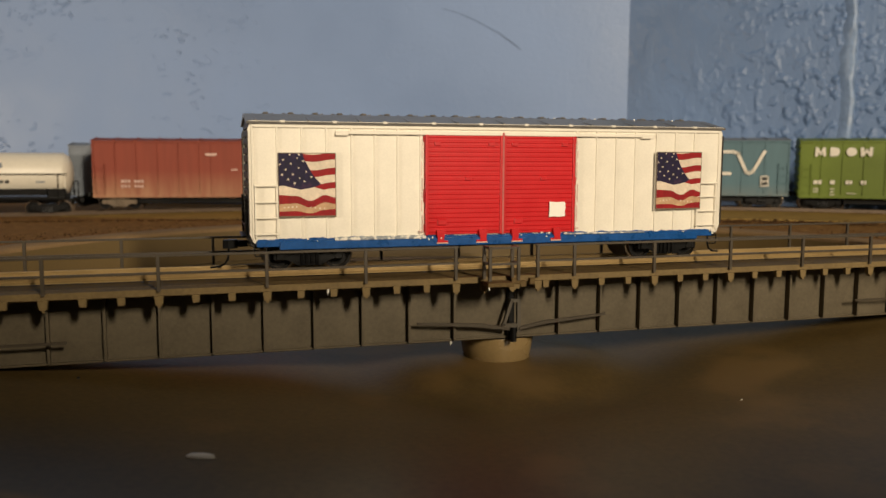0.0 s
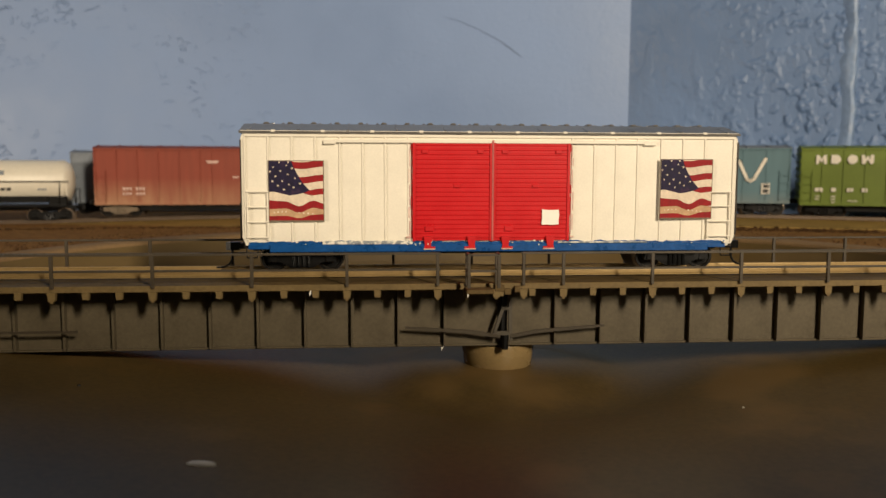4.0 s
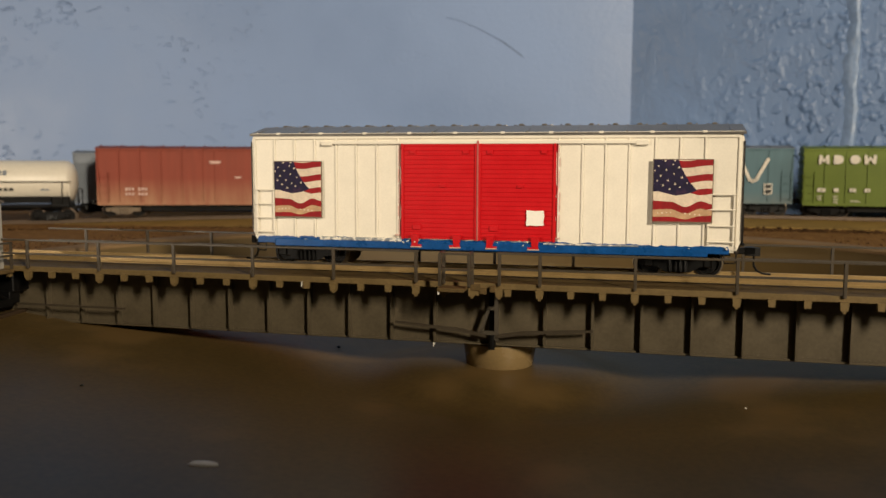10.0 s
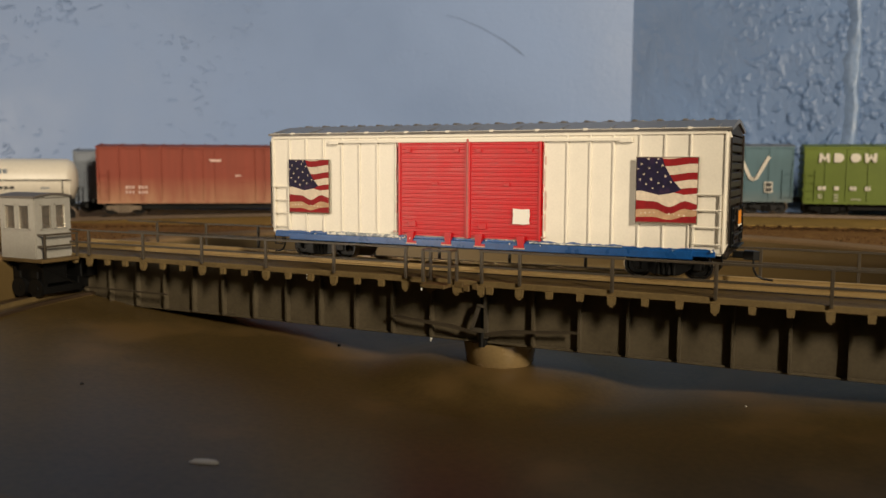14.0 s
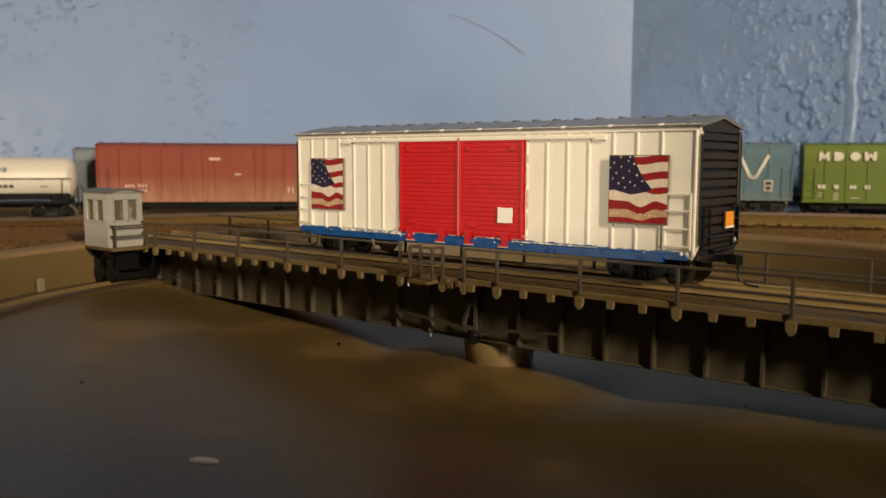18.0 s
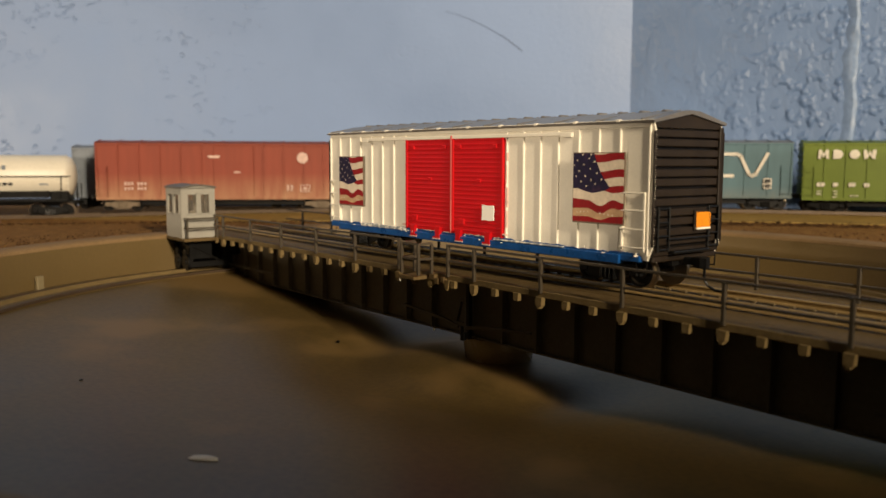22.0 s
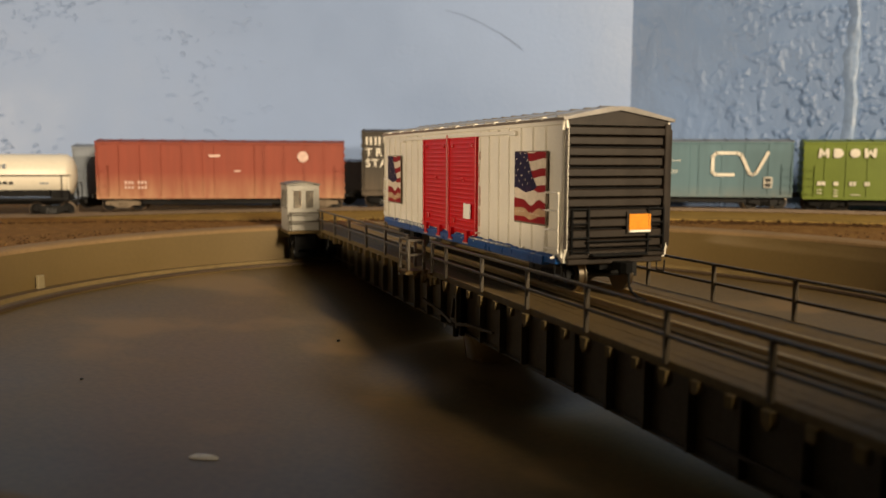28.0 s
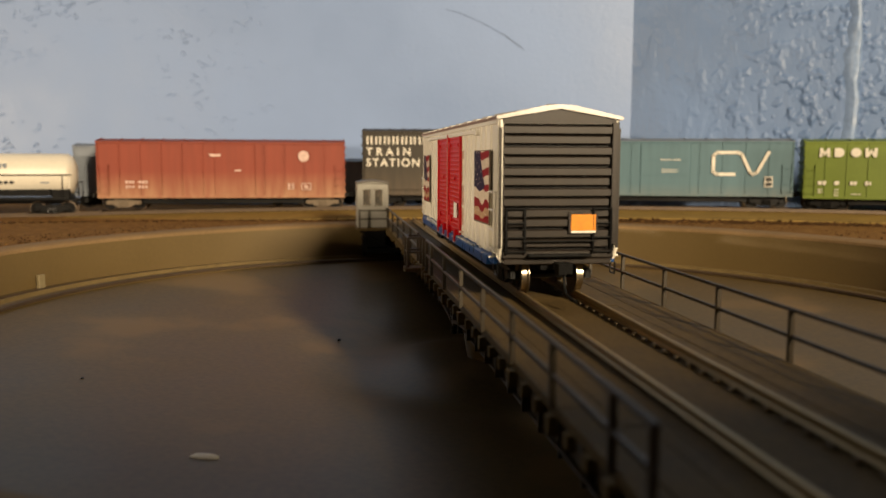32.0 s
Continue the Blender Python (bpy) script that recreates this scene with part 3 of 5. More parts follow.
def flag_card(car, x0, x1, z0, z1, y, phase, lean):
    """A printed flag on thin card, the print in flat pieces a hair proud of the card."""
    card = part("flag_card", box(B(), 0, x1 - x0, 0, 0.0004, 0, z1 - z0, 0.00006), TRUCK_TAN, car, "printed waving flag on thin card")
    card.matrix_basis = pose(x0, y, z0, 0, 0, lean)
    w, h = x1 - x0, z1 - z0
    us = [0, 0.3, 0.55, 0.8, 1.0]

    def band(lo, hi, ua, ub, mat, name, lift):
        bm, rows = B(), []
        for i in range(29):
            u = ua + (ub - ua) * i / 28
            rows.append([bm.verts.new((u * w, -lift, h - v * h)) for v in (lo(u), hi(u))])
        for p, q in zip(rows, rows[1:]):
            bm.faces.new((p[0], q[0], q[1], p[1]))
        part(name, bm, mat, card)

    def spline(vals):
        def f(u):
            for i in range(4):
                if u <= us[i + 1] or i == 3:
                    t = (u - us[i]) / (us[i + 1] - us[i])
                    t = t * t * (3 - 2 * t)
                    return vals[i] * (1 - t) + vals[i + 1] * t
        return f
    band(lambda u: 0.012, lambda u: 0.975, 0.012, 0.985, FLAG_WHITE, "print", 0.00004)
    band(spline([0.79, 0.78, 0.85, 0.77, 0.80]), lambda u: 0.975, 0.012, 0.985, FLAG_TAN, "tan_stripe", 0.00006)
    band(spline([0.65, 0.665, 0.745, 0.655, 0.70]), spline([0.79, 0.78, 0.85, 0.77, 0.80]), 0.012, 0.985, FLAG_RED, "red_stripe", 0.00008)
    band(spline([0.905, 0.90, 0.940, 0.885, 0.875]), lambda u: 0.975, 0.012, 0.985, FLAG_RED, "red_stripe", 0.00008)
    for a, b, u0 in ((0.012, 0.12, 0.42), (0.25, 0.355, 0.52), (0.475, 0.57, 0.68)):
        f = lambda u, a=a: max(0.012, a + 0.020 * math.sin((u - 0.4) * 8 + phase))
        g = lambda u, b=b, u0=u0: b + 0.020 * math.sin((u - 0.4) * 8 + phase) - (0.06 * max(0, 1 - (u - u0 + 0.06) / 0.16) if b > 0.5 else 0)
        band(f, g, u0 - 0.06, 0.985, FLAG_RED, "red_stripe", 0.00008)
    bm = B()
    edge = [(0.42, 0.012), (0.46, 0.12), (0.53, 0.24), (0.61, 0.36), (0.735, 0.485), (0.66, 0.52), (0.52, 0.55), (0.38, 0.57), (0.2, 0.53), (0.10, 0.505), (0.012, 0.51), (0.012, 0.012)]
    bm.faces.new([bm.verts.new((u * w, -0.00012, h - v * h)) for u, v in edge])
    part("blue_field", bm, FLAG_NAVY, card, "dark blue field with stars")
    rnd = random.Random(int(phase * 10) + 4)
    for u, v in STARS:
        bm = B()
        size = rnd.uniform(0.00040, 0.00058)
        turn = rnd.uniform(-0.3, 0.3)
        pts = [(u * w + (size if k % 2 == 0 else size * 0.36) * math.cos(math.pi / 2 + k * math.pi / 5 + turn), h - v * h + (size if k % 2 == 0 else size * 0.36) * math.sin(math.pi / 2 + k * math.pi / 5 + turn)) for k in range(10)]
        bm.faces.new([bm.verts.new((p, -0.00016, q)) for p, q in pts])
        part("star", bm, FLAG_WHITE, card)
    for c in range(4):
        for u in (0.10 + 0.07 * c, 0.55 + 0.08 * c):
            v, r = 0.855 - 0.02 * math.sin(u * 5), rnd.uniform(0.00022, 0.00036)
            bm = B()
            bm.faces.new([bm.verts.new((u * w + r * math.cos(k * 1.0472), -0.00010, h - v * h + r * math.sin(k * 1.0472))) for k in range(6)])
            part("pale_dot", bm, FLAG_WHITE, card)


def boxcar():
    car = root("boxcar", "cream boxcar with red double doors, standing on the turntable bridge", "boxcar", pose(0, 0, 0))
    # core shell
    part("body", box(B(), -HL + 0.0022, HL - 0.0022, -HW + 0.0012, HW - 0.0012, Z_FLOOR - 0.002, Z_EAVE), CREAM, car, "cream painted plastic body")
    for s in (-1, 1):
        y_in, y_out = s * (HW - 0.0006), s * HW
        a, b = min(y_in, y_out), max(y_in, y_out)
        k0, k1 = Z_FLOOR - 0.0012, Z_EAVE - 0.0002
        skin = [(-HL + 0.0014, k0), (-HL, k0 + 0.0034), (-HL, k1 - 0.0024), (-HL + 0.0008, k1)]
        part("side_panel", extrude_poly(B(), skin + [(-u, v) for u, v in skin[::-1]], *sorted((s * (HW - 0.0012), s * (HW - 0.00055))), "y"), CREAM, car)
        ribs = {}
        for w in (0.00042,):
            ribs[w] = mesh_of("side_rib", extrude_poly(B(), [(-w, y_in), (-w * 0.55, y_out), (w * 0.55, y_out), (w, y_in)], Z_FLOOR - 0.0005, 0.0482, "z"), CREAM)
        for p in (428, 468, 509, 550, 593, 633, 673, 714, 1010, 1051, 1091, 1131, 1175, 1216, 1257, 1311):
            repeat("side_rib", ribs[0.00042], car, Matrix.Translation((px(p), 0, 0)))
        # corner posts with cut corners, top chord and eave bead
        part("top_chord", box(B(), -HL + 0.0012, HL - 0.0012, a, b, 0.0480, Z_EAVE - 0.0002, 0.0002), CREAM, car)
        part("eave_bead", box(B(), -HL + 0.0002, HL - 0.0002, s * HW - 0.0006, s * HW + 0.0006, Z_EAVE - 0.0004, Z_EAVE + 0.0004, 0.0002), CREAM, car)
        bm = B()
        yo = s * (HW + 0.0007)
        box(bm, px(586), px(1146), min(y_in, yo), max(y_in, yo), 0.0461, 0.0473, 0.0002)
        for p in (576, 1152):
            box(bm, px(p - 11), px(p + 11), min(y_in, s * (HW + 0.0008)), max(y_in, s * (HW + 0.0008)), 0.0456, 0.0472, 0.0002)
        part("door_track", bm, CREAM, car)
        brk = mesh_of("eave_bracket", box(B(), -0.0009, 0.0009, s * HW - 0.0008, s * HW + 0.0008, Z_EAVE - 0.0003, Z_EAVE + 0.0007, 0.0003), CREAM)
        for i in range(10):
            repeat("eave_bracket", brk, car, Matrix.Translation((px(478 + 86.3 * i), 0, 0)))
        # ladders
        for p0, p1, zs in ((432, 467, (0.0290, 0.0236, 0.0184, 0.0130)), (1265, 1306, (0.0290, 0.0239, 0.0184, 0.0130))):
            lad = B()
            yl = s * (HW + 0.0005)
            for p in (p0, p1):
                box(lad, px(p) - 0.0003, px(p) + 0.0003, min(y_in, yl), max(y_in, yl), 0.0120, 0.0294)
            for z in zs:
                tube(lad, (px(p0) - 0.0004, yl, z), (px(p1) + 0.0004, yl, z), 0.00032, 6)
            part("ladder", lad, CREAM, car, "cream moulded ladder")
        # doors
        for d0, d1 in ((724, 862), (868, 1003)):
            x0, x1 = px(d0), px(d1)
            prof, z = [], Z_FLOOR + 0.0004
            yb, n = s * (HW + 0.0003), 21
            step = (0.0461 - z) / n
            for i in range(n):
                prof += [(yb, z), (yb, z + step * 0.42), (yb + s * 0.00014, z + step * 0.62), (yb + s * 0.00014, z + step * 0.84)]
                z += step
            prof += [(yb, 0.0461), (y_in, 0.0461), (y_in, Z_FLOOR + 0.0004)]
            dr = part("door", extrude_poly(B(), prof, x0, x1, "x"), RED, car, "red corrugated sliding door")
            ys = sorted((y_in, s * (HW + 0.0009)))
            for x in (x0, x1):
                part("door_stile", box(B(), x - 0.0005, x + 0.0005, ys[0], ys[1], Z_FLOOR + 0.0002, 0.0462, 0.00015), RED, dr)
            ys = sorted((yb, s * (HW + 0.0010)))
            for u, z, w, h in ((0.14, 0.0425, 0.0011, 0.0009), (0.86, 0.0425, 0.0011, 0.0009), (0.55, 0.0305, 0.0011, 0.0008), (0.2, 0.0150, 0.0016, 0.0013)):
                x = x0 + (x1 - x0) * u
                part("door_plate", box(B(), x - w, x + w, ys[0], ys[1], z, z + h * 1.6, 0.0002), RED, dr)
        ys = sorted((y_in, s * (HW + 0.0012)))
        bm = box(B(), px(863.4), px(866.8), ys[0], ys[1], Z_FLOOR, 0.0473, 0.0002)
        part("lock_bar", bm, material("worn_red", (0.45, 0.10, 0.09), 0.5, vary=0.3), car, "worn vertical lock bar")
        for i, p in enumerate((749, 827, 889, 970)):
            yy = sorted((y_in, s * (HW + 0.0016)))
            d = -1 if i in (1, 3) else 1
            out = [(-8, 0.0132), (8, 0.0132), (6, 0.0112), (5, 0.0097), (13, 0.0096), (12, 0.0089), (-7, 0.0089), (-6, 0.0105)]
            bm = extrude_poly(B(), [(px(p + d * u), v) for u, v in out], yy[0], yy[1], "y")
            hk = part("door_hook", bm, RED, car, "red door roller bracket")
            yy = sorted((s * (HW + 0.0010), s * (HW + 0.0017)))
            part("worn_edge", box(B(), *sorted((px(p - d * 8), px(p + d * 13))), yy[0], yy[1], 0.0086, 0.0090), WORN_PINK, hk, "pale worn edge")
        # uneven red and cream brush lines beside the doors
        rnd = random.Random(21)
        for p, m in ((720.5, RED), (1007, RED), (716, WORN_PINK), (1011, WORN_PINK)):
            bm = B()
            z = 0.0125
            while z < 0.0455:
                ln = rnd.uniform(0.002, 0.007)
                if rnd.random() < 0.75:
                    q = px(p) + rnd.uniform(-0.0003, 0.0003)
                    box(bm, q - rnd.uniform(0.00008, 0.0003), q + rnd.uniform(0.00008, 0.0002), *sorted((y_in, s * (HW + 0.00006))), z, min(z + ln, 0.0458))
                z += ln * 1.2
            tagged(part("paint_spill", bm, m, car, "thin uneven paint line"), kind="stuff")
        for p in (714, 1010):
            part("door_stop", box(B(), px(p - 4), px(p + 4), *sorted((y_in, s * (HW + 0.0009))), 0.0126, 0.0132, 0.0001), WORN_PINK, car)
        # blue sill, deeper between the trucks, brushed unevenly up to the cream
        yy = sorted((s * (HW - 0.0016), s * (HW + 0.0004)))
        sill = B()
        box(sill, px(432), px(1300), yy[0], yy[1], 0.0088, Z_FLOOR - 0.0006, 0.0002)
        yy = sorted((s * (HW - 0.0016), s * (HW + 0.0012)))
        box(sill, px(470), px(1265), yy[0], yy[1], Z_SILL, 0.0106, 0.0002)
        part("sill", sill, BLUE, car, "blue brush-painted side sill")
        part("sill_paint", wavy_strip(B(), px(434), px(1298), s * (HW + 0.00022), 0.0100, Z_FLOOR + 0.0001, 0.00022, seed=3, thick=-s * 0.0004), BLUE, car, "uneven blue brush edge")
        yy = sorted((y_in, s * (HW + 0.0014)))
        scrape = material("scraped_blue", (0.30, 0.33, 0.36), 0.5, vary=0.5, grain=900, blotch=600, tint=(0.74, 0.71, 0.63), patch=0.5)
        part("lower_track", box(B(), px(562), px(722), yy[0], yy[1], 0.0105, 0.0117, 0.0002), scrape, car, "scraped lower door track")
        part("lower_track", box(B(), px(985), px(1150), yy[0], yy[1], 0.0107, 0.0112, 0.0002), scrape, car, "scraped lower door track")
        bm = B()
        rnd = random.Random(7)
        for i in range(26):
            p = rnd.choice((rnd.uniform(500, 600), rnd.uniform(700, 760), rnd.uniform(860, 1010), rnd.uniform(1150, 1300)))
            z, r = rnd.uniform(0.0100, 0.0116), rnd.uniform(0.00014, 0.00038)
            pts = [(px(p) + r * rnd.uniform(0.7, 1.9) * math.cos(k * 1.0472), z + r * math.sin(k * 1.0472)) for k in range(6)]
            yy = sorted((s * HW, s * (HW + 0.00052 + 0.0011 * (z < 0.0108))))
            extrude_poly(bm, pts, yy[0], yy[1], "y")
        tagged(part("paint_specks", bm, CREAM, car, "stray cream paint specks"), kind="stuff")
    # white square on the door, flags
    rnd = random.Random(5)
    pts = []
    for u, v in ((0, 0), (0.3, 0.02), (0.6, -0.01), (1, 0.03), (0.97, 0.3), (1.02, 0.6), (0.98, 1.0), (0.5, 0.97), (0.02, 1.02), (0.03, 0.5)):
        pts.append((px(954) + u * 0.0063, 0.0173 + v * 0.0054))
    part("white_patch", extrude_poly(B(), pts, -HW - 0.00125, -HW - 0.0009, "y"), WHITE, car, "unpainted white square")
    flag_card(car, -0.0797, -0.0605, 0.0185, 0.0399, -HW - 0.0006, 0.0, 0.5)
    flag_card(car, 0.0598, 0.0796, 0.0192, 0.0409, -HW - 0.0014, 0.5, 2.2)
    # roof
    bm = B()
    out = [(-HW - 0.0007, Z_EAVE + 0.0002), (-0.004, Z_PEAK - 0.0002), (0, Z_PEAK), (0.004, Z_PEAK - 0.0002), (HW + 0.0007, Z_EAVE + 0.0002), (HW + 0.0005, Z_EAVE - 0.0006), (0, Z_PEAK - 0.0011), (-HW - 0.0005, Z_EAVE - 0.0006)]
    roof = part("roof", extrude_poly(bm, out, -HL - 0.0003, HL + 0.0003, "x"), ROOF_GREY, car, "dark grey panelled metal roof")
    for i in range(11):
        x = px(435 + 86.3 * i)
        if abs(x) < HL:
            part("roof_rib", sweep(B(), [(x, -HW - 0.0004, Z_EAVE + 0.0005), (x, 0.0, Z_PEAK), (x, HW + 0.0004, Z_EAVE + 0.0005)], 0.0004, 6), ROOF_GREY, roof)
    for i in range(10):
        x = px(435 + 86.3 * (i + 0.5))
        for s in (-1, 1):
            for k in (-1, 1):
                part("diagonal_rib", sweep(B(), [(x + k * 0.0018, s * 0.0012, Z_PEAK + 0.0001), (x + k * 0.0062, s * (HW - 0.0012), Z_EAVE + 0.0003)], 0.00035, 6), ROOF_GREY, roof)
    sad = mesh_of("roof_saddle", box(B(), -0.0011, 0.0011, -0.0022, 0.0022, Z_PEAK - 0.0004, Z_PEAK + 0.0006, 0.0005), ROOF_GREY)
    for i in range(20):
        repeat("roof_saddle", sad, roof, Matrix.Translation((px(457 + 43.1 * i), 0, 0)))
    # ends
    for s in (-1, 1):
        x_in, x_out = s * (HL - 0.0020), s * (HL - 0.0009)
        k0, n = Z_FLOOR - 0.001, 13
        step = (0.0478 - k0) / n
        # blacker plate behind the ribs puts the grooves' shade into the colour
        end = part("car_end", box(B(), *sorted((x_in - s * 0.001, x_in + s * 0.0002)), -HW + 0.0014, HW - 0.0014, k0, 0.0478), BLACK, car, "weathered black corrugated end, grooves blackened as shade")
        ribs = []
        for w0, w1 in ((-HW + 0.0014, HW - 0.0014), (-HW + 0.0016, HW - 0.0030)):
            xo = x_out + s * 0.0006
            out = [(x_in, -0.43 * step), (xo - s * 0.0001, -0.37 * step), (xo + s * 0.0001, -0.30 * step), (xo + s * 0.0001, 0.30 * step), (xo - s * 0.0001, 0.37 * step), (x_in, 0.43 * step)]
            ribs.append(mesh_of("end_rib", extrude_poly(B(), out, w0, w1, "y"), END_BLACK))
        for i in range(n):
            odd = i % 2
            repeat("end_rib", ribs[odd], end, Matrix.Translation((0, 0, k0 + step * (i + (0.56 if odd else 0.5)))))
        bm = B()
        gable = [(-HW + 0.0012, 0.0480), (-HW + 0.0012, Z_EAVE - 0.0004), (0, Z_PEAK - 0.0010), (HW - 0.0012, Z_EAVE - 0.0004), (HW - 0.0012, 0.0480)]
        a, b = sorted((x_in, x_out))
        g0, g1 = sorted((x_in, s * (HL - 0.0004)))
        part("gable", extrude_poly(B(), gable, g0, g1, "x"), END_BLACK, end)
        for q in (-1, 1):
            yy = sorted((q * (HW - 0.0022), q * (HW - 0.00132)))
            box(bm, a, b, yy[0], yy[1], Z_FLOOR - 0.001, 0.0478, 0.0002)
            yy = sorted((q * (HW - 0.0009), q * (HW - 0.0001)))
            g0, g1 = sorted((s * (HL - 0.0002), s * (HL + 0.0002)))
            box(bm, g0, g1, yy[0], yy[1], Z_FLOOR + 0.0022, 0.0470)
        box(bm, min(x_in, x_out + s * 0.0004), max(x_in, x_out + s * 0.0004), -HW + 0.0018, HW - 0.0018, Z_SILL + 0.0010, Z_FLOOR - 0.0008, 0.0003)
        part("end_frame", bm, END_BLACK, end)
        for y0, y1 in ((-HW + 0.0024, -HW + 0.0076), (HW - 0.0076, HW - 0.0024)):
            xl = x_out + s * 0.0014
            lad = part("end_ladder", tube(B(), (xl, y0, 0.0120), (xl, y0, 0.0250), 0.00035, 6), BLACK, car, "thin black end ladder")
            part("stile", tube(B(), (xl, y1, 0.0120), (xl, y1, 0.0250), 0.00035, 6), BLACK, lad)
            for z in (0.0125, 0.0165, 0.0205, 0.0245):
                part("rung", tube(B(), (xl, y0, z), (xl, y1, z), 0.0003, 6), BLACK, lad)
        bm = B()
        xl = x_out + s * 0.0018
        tube(bm, (xl, -0.0105, 0.0155), (xl, 0.0105, 0.0155), 0.0003, 6)
        box(bm, *sorted((x_out, x_out + s * 0.0030)), -0.009, 0.009, 0.0112, 0.0120, 0.0002)
        part("crossover_platform", bm, BLACK, end)
        coupler(car, s * (HL - 0.0004), s)
    # liner added to cover the bright cream edge at the one corner in view
    part("corner_liner", box(B(), HL - 0.0012, HL + 0.0002, HW - 0.0024, HW - 0.0004, Z_FLOOR + 0.0030, Z_EAVE - 0.0012, 0.0002), END_BLACK, car, "weathered black liner over the cream corner edge")
    xo = HL + 0.0001
    part("placard_board", box(B(), xo - 0.0002, xo + 0.0004, 0.0027, 0.0112, 0.0175, 0.0236, 0.0001), END_BLACK, car)
    part("placard", box(B(), xo + 0.0004, xo + 0.0007, 0.0033, 0.0105, 0.0184, 0.0230, 0.0001), ORANGE, car, "bright orange square placard")
    part("placard_edge", box(B(), xo + 0.0004, xo + 0.0008, 0.0034, 0.0104, 0.0178, 0.0184), WHITE, car)
    # under-frame
    bm = B()
    box(bm, -HL + 0.002, HL - 0.002, -0.0045, 0.0045, 0.0070, 0.0095)
    for x in (-0.025, 0.0, 0.025):
        box(bm, x - 0.0015, x + 0.0015, -0.016, 0.016, 0.0082, 0.0094)
    tube(bm, (-0.008, 0.008, 0.0070), (0.004, 0.008, 0.0070), 0.0022, 12)
    part("underframe", bm, BLACK, car)
    for q in (-1, 1):
        for s in (-1, 1):
            y = s * (HW - 0.0003)
            x = q * (HL - 0.0035)
            part("stirrup_step", sweep(B(), [(x - 0.002, y, 0.0092), (x - 0.0018, y, 0.0058), (x + 0.0018, y, 0.0058), (x + 0.002, y, 0.0092)], 0.00024), BLACK, car)
    truck(car, -0.0690)
    truck(car, 0.0692)
    return car


CAR = boxcar()
CAR_AT = (-0.0043, -0.0017, 0.0360)

# ---- the turntable bridge ----
D_LO, D_HI = -0.0280, 0.0262      # deck edges
G_Y = 0.0125                      # girders, either side of the middle
BR_HL = 0.2222
Z_DECK, Z_RAIL = 0.0334, 0.0360
POSTS = [-0.2150, -0.1872, -0.1546, -0.1218, -0.0889, -0.0568, -0.0256, 0.0186, 0.0506, 0.0830, 0.1155, 0.1478, 0.1780, 0.2073, 0.2212]
FAR_POSTS = [-0.2020, -0.1695, -0.1370, -0.1045, -0.0720, -0.0395, -0.0070, 0.0255, 0.0580, 0.0910, 0.1231, 0.1550, 0.1875, 0.2205]


